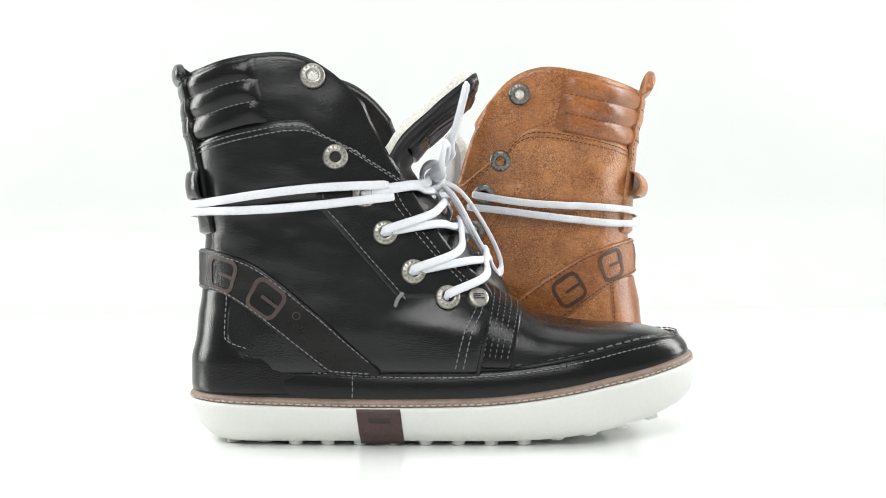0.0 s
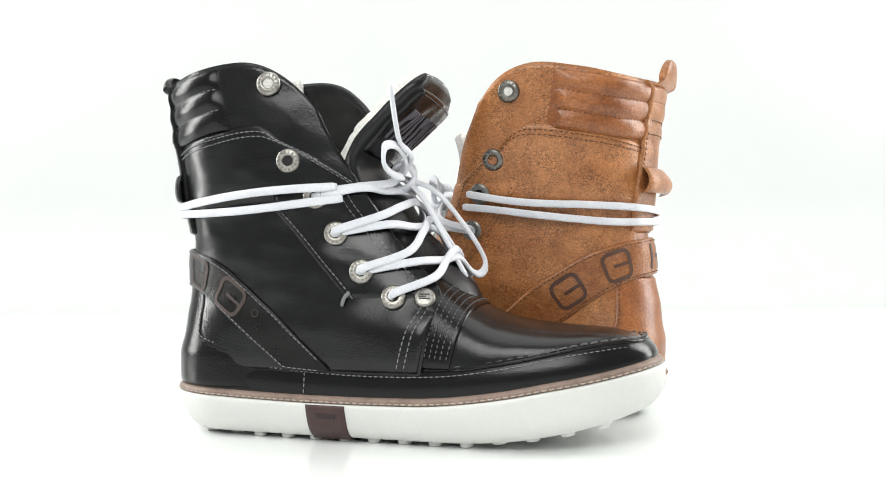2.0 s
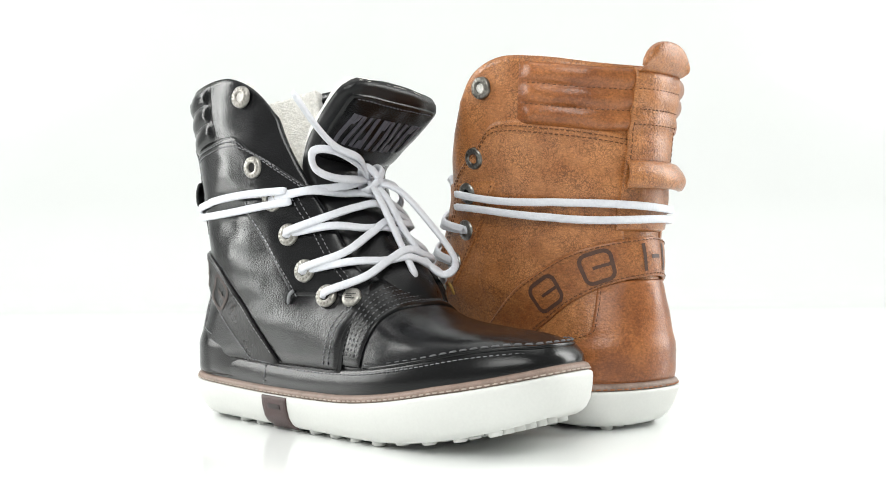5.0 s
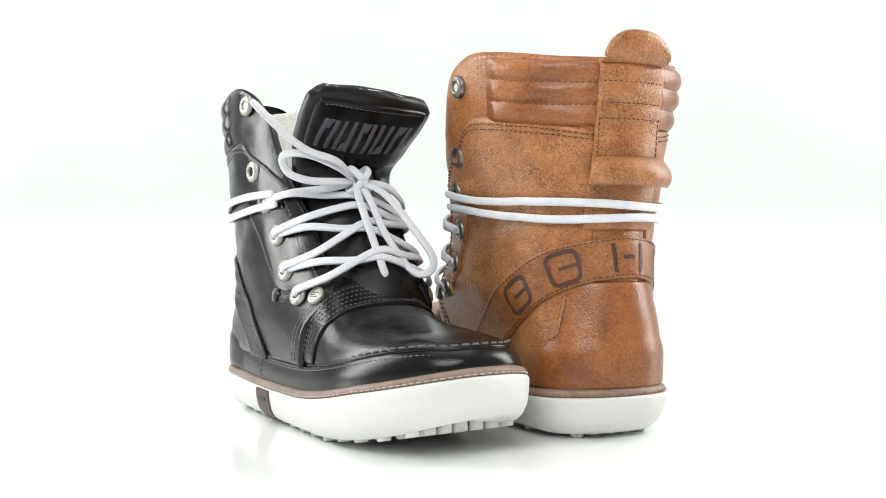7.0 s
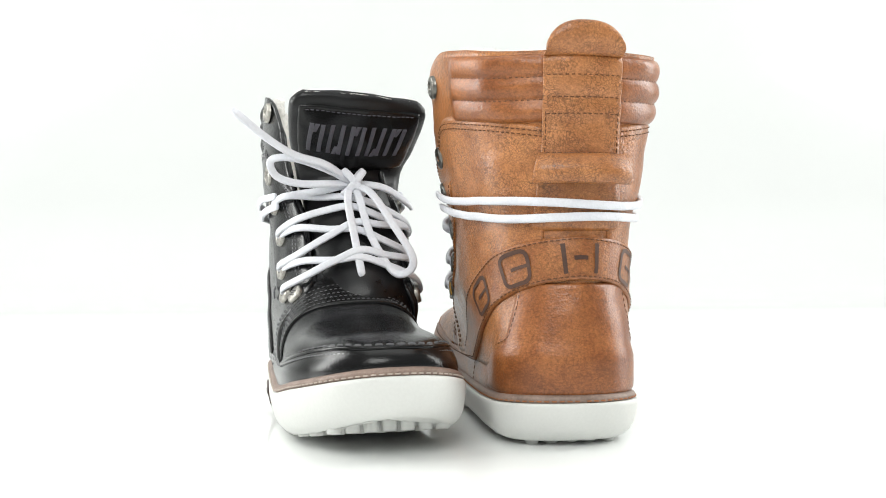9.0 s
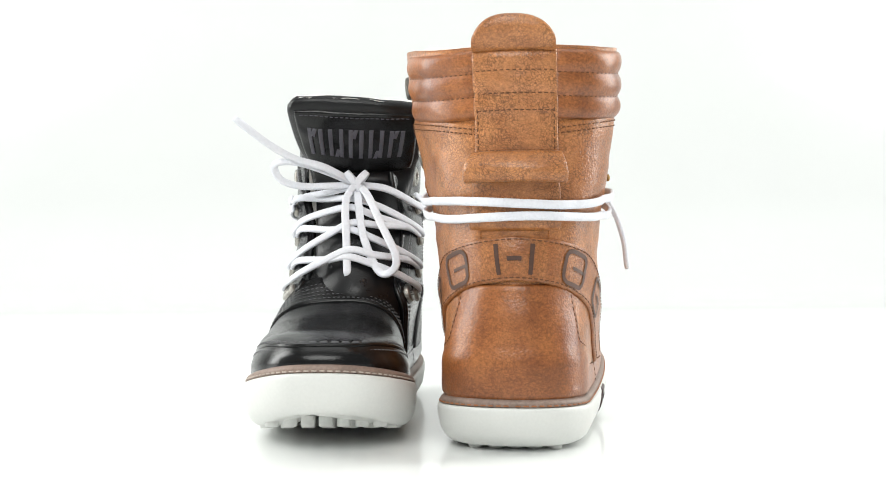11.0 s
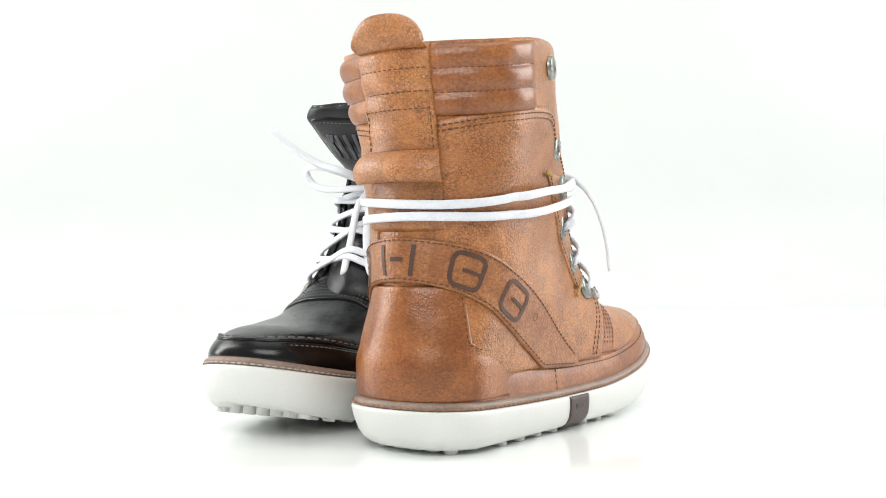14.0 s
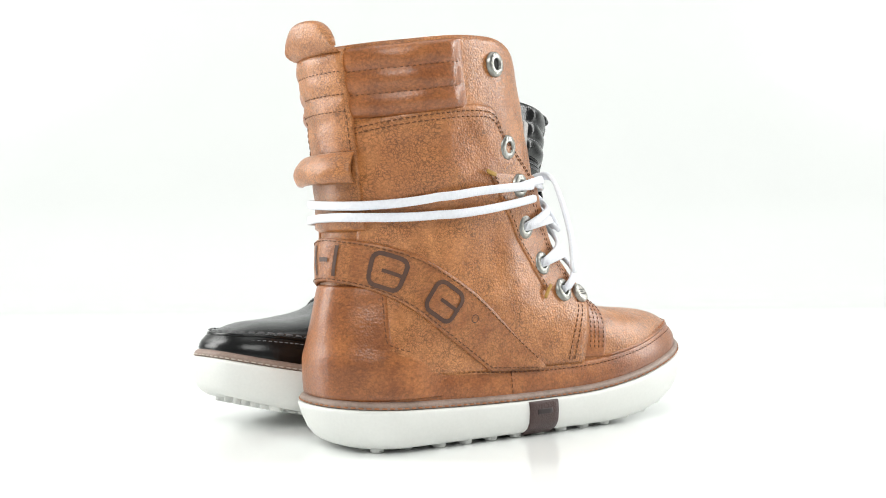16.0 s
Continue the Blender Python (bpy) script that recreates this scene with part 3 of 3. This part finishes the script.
        def box(s, w=.0190, h=.0180, r=.0045):
            pts = []
            for cx, cy, a0 in ((1, -1, -90), (1, 1, 0), (-1, 1, 90), (-1, -1, 180)):
                pts += [(s + cx * (w / 2 - r) + r * math.cos(radians(a0 + q)), cy * (h / 2 - r) + r * math.sin(radians(a0 + q))) for q in (0, 22, 45, 68, 90)]
            return pts + pts[:1]
        for s, kind in [(q * (1.0 if self.black else 1.13), kind) for q, kind in ((0, "bars"), (-.036, "frame"), (.036, "frame"), (-.069, "frame"), (.069, "frame"), (-.089, "dot"))]:
            if kind == "bars":
                geos = [ribbon([(s - .0095, -.0085), (s - .0095, .0085)]), ribbon([(s + .0095, -.0085), (s + .0095, .0085)]), ribbon([(s - .0040, 0), (s + .0040, 0)], .0024)]
            elif kind == "frame":
                geos = [ribbon(box(s)), ribbon([(s - .0090, 0), (s + .0030, 0)], .0020)]
            else:
                geos = [ribbon([(s + .0022 * math.cos(k * .5236), .003 + .0022 * math.sin(k * .5236)) for k in range(13)], .0005)]
            for g in geos:
                part("printed_mark", g, self.m["print"], st, "dark printed plain mark")

    def collar(self, sgn):
        p0 = self.phi_y(.021, .2)
        x_end = -.102 if self.black else -.083

        def fn(a, b, off):
            z_end = .2 * self.k
            p1 = self.phi_x(x_end, z_end)
            phi = p0 + (p1 - p0) * a
            u = phi / self.phi_front(z_end)
            zt = table(self.top, u)[0]
            z = zt - .0395 + (.0375) * b
            fade = min(1, (1 - a) / .14, a / .03 + .2)
            fade = fade * fade * (3 - 2 * fade) if a > .5 else fade
            return self.at(sgn * phi, z, off * (.15 + .85 * fade) + .0001 + ((.0017 if self.black else .0026) * abs(math.sin(3 * math.pi * b)) ** .7 * max(fade, 0) if off > 0 else 0))
        ob = sheet(fn, 40, 54, .0008)
        own = part("collar_padding", ob, self.m["panel"], self.root, "three quilted padded rolls")
        lines = [[self._pn(fn, .04 + .92 * k / 40, b, .0009) for k in range(41)] for b in (1 / 3, 2 / 3)]
        stitches(joined([dashes(l) for l in lines]), self.m["thread"], own)

    def back(self):
        k = self.k
        hw = self.half

        def y_at(y, z, off):
            b, p, yc = table(self.form, z)[2:5]
            phi = math.copysign(self.phi_y(abs(y), z), y)
            return self.at(phi, z, off)

        def stay(a, b, off):
            z = .122 + (.2145 * k - .122) * b
            roll = .0009 * abs(math.sin(3 * math.pi * min(1, max(0, (z / k - .178) / .036)))) if z / k > .178 else 0
            return y_at((2 * a - 1) * hw, z, off + (.0024 + roll if off > 0 else .0005))
        own = part("back_stay", sheet(stay, 20, 50, .0014), self.m["panel"] if self.black else self.m["leather"], self.root)
        rows = [[self._pn(stay, .04 + .92 * q / 24, (z * k - .122) / (.2145 * k - .122), .0014) for q in range(25)] for z in (.2020, .1905, .1815, .1605)]
        cols = [[self._pn(stay, a, .38 + .30 * q / 24, .0014) for q in range(25)] for a in (.05, .95)]
        stitches(joined([dashes(r) for r in rows + cols]), self.m["thread"], own)

        def tab(a, b, off):
            t = 2 * a - 1
            tall = (.0100 if self.black else .0160) * (1 - abs(t) ** 2.6) ** .55 + .003
            z = .2115 * k + tall * b
            w = hw * t
            lean = (-.0045 if self.black else -.0095) * math.sin(math.pi * .5 * b)
            p = y_at(w * .98, min(z, .2140 * k), .0030 + off)
            return Vector((p.x + lean + .005 * b * b, p.y, z))
        part("pull_tab", sheet(tab, 24, 16, .0026), self.m["leather"], self.root)

        def loop(a, b, off):
            z = (.1605 - .0165 * b) * k
            bulge = (.0035 if self.black else .0090) * math.sin(math.pi * (.04 + .74 * b)) ** .8
            return y_at((2 * a - 1) * (hw + .0006), z, .0036 + bulge + off)
        part("heel_loop", sheet(loop, 18, 22, .0016), self.m["leather"], self.root)

    def eyelets(self):
        if self.black:
            pts = [(-.0735, .2110), (-.0610, .1650), (-.0450, .1440), (-.0335, .1216), (-.0175, .0991), (.0020, .0836)]
        else:
            pts = [(-.0570, .2165), (-.0440, .1705), (-.0330, .1490), (-.0255, .1250), (-.0110, .1030), (.0060, .0860)]
        self.eye = pts
        ring = lathe([(.0031, -.002), (.0031, .0012), (.0037, .0019), (.0048, .0016), (.0062, .0014), (.0070, .0008), (.0073, -.001)])
        # flat disc instead of an opening, coloured as shade; some top ones as fleece
        hole = lathe([(.0, .0004), (.0032, .0004)], 20)
        bars = []
        for q in range(14):
            a = 2 * math.pi * q / 14
            m = Matrix.Rotation(a, 4, "Z") @ Matrix.Translation((.0054, 0, .00162))
            h, w = .00075, .0003 + .0002 * (q % 3)
            bars.append(moved(([(-h, -w, 0), (h, -w, 0), (h, w, 0), (-h, w, 0)], [(0, 1, 2, 3)]), m))
        bars = joined(bars)
        for sgn in (-1, 1):
            for i, (x, z) in enumerate(pts):
                off = (.0018 if self.black else .0008) + (.0016 if 2 <= i else 0.0)
                p, n = self.side(x + (.013 if self.black and sgn > 0 and i < 2 else 0), z - (.003 if not self.black and sgn > 0 and i == 0 else 0), sgn, off)
                m = facing(p, n)
                metal = NICKEL if self.black else (GUNMETAL if i < 2 and sgn > 0 else STEEL)
                e = part("eyelet", moved(ring, m), metal, self.root, "nickel eyelet")
                part("eyelet_hole_disc", moved(hole, m), FLEECE if i == 0 and (self.black or sgn > 0) else HOLE_SHADE, e)
                tagged(part("engraving", moved(bars, m), ENGRAVE, e), kind="stuff")
            p, n = self.side(.0195 if self.black else .0236, .0826, sgn, .0026)
            m = facing(p, n) @ Matrix.Scale(.84, 4)
            b = part("rivet", moved(lathe([(.0, .0020), (.0060, .0020), (.0069, .0016), (.0074, .0006), (.0074, -.002)]), m), NICKEL, self.root, "round nickel rivet")
            mk = joined([([(x0, y0, .00235), (x1, y0, .00235), (x1, y1, .00235), (x0, y1, .00235)], [(0, 1, 2, 3)])
                         for x0, y0, x1, y1 in ((-.0040, .0012, .0040, .0021), (-.0040, -.0005, .0012, .0004), (-.0040, -.0022, .0040, -.0013))])
            tagged(part("engraving", moved(mk, m), RIVETPRINT, b), kind="stuff")

    def tongue(self):
        if self.black:
            mid = [(.042, .076, .030), (.030, .093, .030), (.012, .113, .030), (-.006, .135, .031), (-.019, .152, .033), (-.024, .165, .037), (-.012, .181, .043), (.007, .199, .0460), (.0210, .2135, .0455)]
            thick, yc = .0115, .008
        else:
            mid = [(.044, .076, .030), (.034, .095, .030), (.018, .118, .031), (.004, .140, .033), (-.005, .158, .034), (-.009, .172, .034), (-.009, .184, .033), (-.006, .196, .030)]
            thick, yc = .010, .004
        C = catmull([(a, 0, b) for a, b, _ in mid], 6)
        W = [v[0] for v in catmull([(w, 0, 0) for _, _, w in mid], 6)]
        n = len(C)

        def pt(a, b, off):
            f = b * (n - 1)
            i = min(int(f), n - 2)
            c = C[i].lerp(C[i + 1], f - i)
            w = W[i] + (W[i + 1] - W[i]) * (f - i)
            t = (C[i + 1] - C[i]).normalized()
            nn = Vector((t.z, 0, -t.x))
            u = 2 * a - 1
            top = max(0, (b - .90) / .10)
            w *= 1 - .16 * top ** 2.5
            bow = (.014 * (1 - b) + .003) * u * u
            p = c + Vector((0, yc + u * w, 0)) + nn * (off - bow)
            if self.black:                         # it is turned a little towards its right
                k = max(0.0, min(1.0, (b - .5) / .4))
                p += Vector((-.0040, 0, -.0020)) * (u * k)
            return p + nn * noise.noise(p * 60) * .0016 - t * (.004 * top * u * u)

        tg = part("tongue", sheet(lambda a, b, off: pt(a, b, off * thick * .5 / .004 if off > 0 else 0), 26, 60, .004), self.m["tongue"], self.root, "padded leather tongue")

        def fleece(a, b, off):
            p = pt(.02 + .96 * a, .25 + .745 * b, -(off if off > 0 else -.001) * 1.0)
            return p + noise.noise_vector(p * 420) * .0012
        part("tongue_lining", sheet(fleece, 26, 50, thick * .55), FLEECE, tg, "cream fleece tongue lining")
        if self.black:
            def patch(a, b, off):
                c = .06 * (abs(2 * a - 1) ** 6)
                return pt(.055 + .89 * a, .66 + .285 * (b * (1 - c) + c * .5), thick * .5 + off - .0004)
            pa = part("tongue_patch", sheet(patch, 30, 20, .0022), self.m["panel"], tg, "black leather patch with grey print")
            edge = [self._pn(patch, .05 + .9 * k / 50, .93, .0022) for k in range(51)]
            edge = [(p, Vector((.7, 0, -.7))) for p, _ in edge]
            stitches(dashes(edge), self.m["patch"], pa)
            bars = []
            for q in range(5):
                a0 = .085 + .170 * q
                up = q % 2
                for a1, a2, b1, b2 in ((a0, a0 + .035, .30, .72), (a0 + .09, a0 + .125, .30, .72), (a0 + .045, a0 + .08, .60 - .3 * up, .72 - .3 * up)):
                    bars.append(sheet(lambda a, b, off, r=(a1, a2, b1, b2): patch(r[0] + (r[1] - r[0]) * a + .03 * (b - .5), r[2] + (r[3] - r[2]) * b, .0022 + (off if off > 0 else -.0002)), 8, 8, .0007))
            for g in bars:
                part("printed_mark", g, self.m["patch"], pa, "grey printed bar")
        def over(y, z, off):
            """A point in front of the tongue at that breadth and height."""
            best = min(range(0, 70), key=lambda k: abs(pt(.5, k / 100, thick * .5).z - z))
            b = best / 100
            w = W[min(int(b * (n - 1)), n - 1)]
            return pt(.5 + .5 * max(-1, min(1, (y - yc) / w)), b, thick * .5 + off)
        self.over_tongue = over

    def sole(self):
        R = []
        n = len(sole_ring(0, lambda s: 0))

        def spring(s):
            return 0.0 if s < .6 else .020 * ((s - .6) / .4) ** 2

        def level(inset, f, dz=0.0):
            return sole_ring(lambda s: inset + .0085 * (1 - f) * max(0.0, 1 - s / .14) ** 1.3, lambda s: spring(s) + .0026 + (welt_z(s) - spring(s) - .0026) * f + dz)
        for inset, f in ((.030, 0), (.0110, 0), (.0085, .012), (.0063, .06), (.0038, .16), (.0016, .35), (.0004, .65), (.0001, .88), (.0003, .95), (.0010, .99), (.0022, 1.0), (.008, 1.0), (.03, 1.0)):
            R.append(level(inset, f))
        so = part("sole", grid(lambda i, j: R[j][i], n, len(R) - 1, wrap=True), RUBBER, self.root, "thick white rubber cup sole")
        # underside
        part("outsole", ([Vector(p) + Vector((0, 0, -.0002)) for p in R[1]], [tuple(range(n))]), RUBBER, so, smooth=False)
        stud = lathe([(.0, -.0025), (.0033, -.0025), (.0040, -.0020), (.0042, .0035)], 14)
        first = None
        for k in range(14):
            s = .098 + .0612 * k
            r, l = sole_half(s)
            wr, wl = r * BREADTH - .0135, l * BREADTH - .0135
            if s < .2:
                wr, wl = wr - .006, wl - .008
            rows = 7 if s > .5 else 5
            if wr < .012:
                continue
            for q in range(rows):
                y = -wr + (wr + wl) * q / (rows - 1)
                m = Matrix.Translation(((s - .5) * LENGTH, y + .012 * max(0, s - .7) ** 2, spring(s) + .0026 + (.0013 if s > .66 else 0))) @ Matrix.Rotation(-math.atan(.0 if s < .6 else .020 * 2 * max(s - .6, 0) / .16 / LENGTH), 4, "Y")
                if first is None:
                    first = part("stud", stud, RUBBER, so)
                    first.matrix_local = m
                else:
                    c = new("stud", first.data)
                    c.parent = so
                    c.matrix_local = m
        W = [sole_ring(i, lambda s, d=d: welt_z(s) + d) for i, d in ((.007, -.0005), (.0026, .0000), (.0018, .0008), (.0018, .0026), (.0026, .0036), (.0042, .0044), (.0085, .0047))]
        we = part("welt", grid(lambda i, j: W[j][i], n, len(W) - 1, wrap=True), WELT, self.root, "taupe leather welt")
        ring = [Vector(p) for p in W[3]]
        line = []
        for i in range(n + 1):
            t = ring[(i + 1) % n] - ring[i - 1]
            nn = Vector((t.y, -t.x, 0)).normalized()
            line.append((ring[i % n] + nn * .0001 - Vector((0, 0, .0014)), nn))
        stitches(dashes(line, .0030, .0013, .0008, .0006), self.m["edge"] if not self.black else THREADW, we)

        # coloured tag let into the sole's right side
        x0, x1 = (-.0500, -.0250) if self.black else (-.0285, -.0065)

        def tag(a, b, off):
            x = x0 + (x1 - x0) * a + .0022 * (1 - b)
            s = x / LENGTH + .5
            f = .0 + .97 * b
            ins = float(np.interp(f, [0, .06, .16, .35, .65, .88, .95], [.0085, .0063, .0038, .0016, .0004, .0001, .0003]))
            r = sole_half(s)[0] * BREADTH
            return Vector((x, -(r - ins + off), .0026 + (welt_z(s) - .0026) * f - (.0012 if b < .02 else 0)))
        tg = part("sole_tag", sheet(tag, 12, 16, .0009), TAG, so, "oxblood leather tag")
        part("printed_mark", sheet(lambda a, b, off: tag(.25 + .5 * a, .60 + .16 * b, .0009 + (off if off > 0 else -.0003)), 8, 8, .0004), TAGPRINT, tg)

    def laces(self):
        w, h = .0055, .0026
        zb = (.1415, .1350) if self.black else (.1370, .1285)
        zf = (.1515, .1430) if self.black else (.1530, .1440)
        for q in range(2):
            pts, ups = [], []
            N = 40
            for k in range(N + 1):
                phi = -2.2 + 4.4 * k / N
                z = zb[q] + (zf[q] - zb[q]) * ((1 - math.cos(phi)) / 2) + .0012 * math.sin(phi * 3 + q * 2)
                lift = .0042 + (.0025 if abs(phi) < .45 else 0) + (.0024 if abs(phi) > 1.1 else 0)
                pts.append(self.at(phi, z, lift))
                ups.append(self.normal(phi, z))
            if q == 0:
                la = part("shoelace", sweep(pts, ups, w * .90, h, 3), LACE, self.root, "flat white shoelace wound round the ankle")
            else:
                part("lace_turn", sweep(pts, ups, w * .90, h, 3), LACE, la)

        def eye(i, sgn, off=.0024):
            return self.side(self.eye[i][0], self.eye[i][1], sgn, off)

        def cross(i, sg, j, bulge=.010, rise=.0):
            """A strand from eyelet i over the tongue to eyelet j of the other side."""
            p, n = eye(i, sg, .0005)
            q, m = eye(j, -sg, -.001)
            fwd = Vector((.85, 0, .5)).normalized()
            def rim(e, sd, dz):
                ze = e.z + dz
                return self.side(table(self.front, ze)[0] - .002, ze, sd, .0062)
            e1, n1 = rim(p, sg, .0095 + rise)
            e2, n2 = rim(q, -sg, .004)
            pts = [p - n * .002, p + n * .0052 + Vector((.001, 0, .0015)), e1]
            ups = [n, (n + fwd * .5).normalized(), (n1 + fwd).normalized()]
            for f in (.25, .5, .75):
                y = e1.y + (e2.y - e1.y) * f
                z = e1.z + (e2.z - e1.z) * f + (.008 + rise) * math.sin(math.pi * f ** .7)
                o = self.over_tongue(y * .9, z, .0030 + bulge)
                o.z = max(o.z, z)
                pts.append(Vector((max(o.x, e1.x + (e2.x - e1.x) * f), o.y, o.z)))
                ups.append(fwd)
            pts += [e2, q + m * .0045, q - m * .002]
            ups += [(n2 + fwd).normalized(), m, m]
            return sweep(pts, ups, w * .92, h, 6)
        for i in (5, 4, 3):
            part("lace_strand", cross(i, -1, i - 1 if i > 3 else i, .0025), LACE, la)
            part("lace_strand", cross(i, 1, i - 1 if i > 3 else 2, .0005, -.002), LACE, la)
        self.bow(la, w, h)

    def bow(self, la, w, h):
        F = Vector((.8, 0, .45)).normalized()
        R = Vector((.45, -.8, .3)).normalized()
        if self.black:
            K = Vector((-.0095, .002, .157))
            strands = [
                ("bow_loop", [K, (.000, -.016, .165), (.002, -.038, .172), (.0, -.053, .171), (-.002, -.050, .1610), (-.001, -.036, .156), (-.003, -.014, .156), K], F),
                ("lace_end", [K, (.004, -.018, .168), (.004, -.038, .174), (.007, -.056, .184), (.0115, -.0785, .2015)], F),
                ("bow_loop", [K, (.010, .011, .149), (.026, .022, .128), (.0365, .032, .1075), (.0370, .029, .0980), (.0315, .020, .0985), (.018, .009, .121), (.004, .004, .146), K], F),
                ("lace_end", [K, (.006, -.004, .145), (.021, -.002, .118), (.0335, .000, .0950)], F),
                ("bow_strand", [K, (-.006, .022, .154), (-.014, .038, .146), (-.024, .046, .141)], F),
                ("bow_strand", [K, (-.010, -.018, .152), (-.022, -.037, .1495), (-.040, -.046, .147)], F)]
        else:
            K = Vector((.011, .008, .150))
            strands = [
                ("bow_loop", [K, (.016, .022, .158), (.011, .033, .162), (.004, .036, .156), (.007, .026, .150), K], F),
                ("lace_end", [K, (.008, -.014, .156), (.002, -.036, .156), (-.007, -.054, .142), (-.008, -.063, .120), (-.0082, -.0660, .098)], Vector((.3, -.9, .2))),
                ("bow_loop", [K, (.018, -.006, .146), (.023, -.015, .133), (.022, -.022, .125), (.016, -.022, .128), (.012, -.012, .140), K], F),
                ("lace_end", [K, (.019, .010, .140), (.027, .018, .124), (.032, .022, .110)], F),
                ("bow_strand", [K, (.006, -.020, .150), (-.006, -.036, .150), (-.020, -.046, .150)], F),
                ("bow_strand", [K, (.004, .030, .150), (-.010, .046, .149), (-.022, .052, .148)], F)]
        shift = Vector((.0015, .0045, 0)) if self.black else Vector((0, 0, 0))
        for name, pts, up in strands:
            pts = [Vector(p) + shift for p in pts]
            part(name, sweep(pts, [up] * len(pts), w * .95, h, 8), LACE, la)
        # the knot: two turns crossing
        for d in (-1, 1):
            pts, ups = [], []
            for k in range(9):
                a = 2 * math.pi * k / 8
                o = Vector((.0070 * math.cos(a), .0066 * math.sin(a) * d, .0080 * math.sin(a)))
                pts.append(K + o + shift + Vector((.003, 0, 0)))
                ups.append(o.normalized())
            part("lace_knot", sweep(pts, ups, w * .9, h, 4), LACE, la)

    def build(self, label, group):
        self.sole()
        self.rand()
        self.vamp()
        self.shaft()
        for sgn in (-1, 1):
            self.quarter(sgn)
            self.eyestay(sgn)
            self.collar(sgn)
        self.counter()
        self.strap()
        self.back()
        self.tongue()
        self.eyelets()
        self.laces()
        tagged(self.root, label, "boot", group)
        return self.root


TACK = material("ochre_tack", (0.42, 0.24, 0.05), 0.7)
THREADW = material("taupe_thread", (0.50, 0.42, 0.36), 0.8)
black_boot = Boot(True).build("black leather high-top boot, white laces and sole, open collar", "lace-up boots")
LENGTH = 0.2930
brown_boot = Boot(False).build("tan brown leather high-top boot with white laces and sole", "lace-up boots")


def motions():
    """Both boots ride on a stand that turns evenly about the origin."""
    for ob, x, y, yaw in ((black_boot, -0.0034, -0.0685, 1.2), (brown_boot, -0.0029, 0.0544, 175.5)):
        rows = []
        for k in range(33):
            a = spin(k * 0.5)
            c, s = math.cos(radians(a)), math.sin(radians(a))
            rows.append((k * 0.5, pose(c * x - s * y, s * x + c * y, 0.0, 0, 0, yaw + a)))
        walk(ob, rows)


motions()
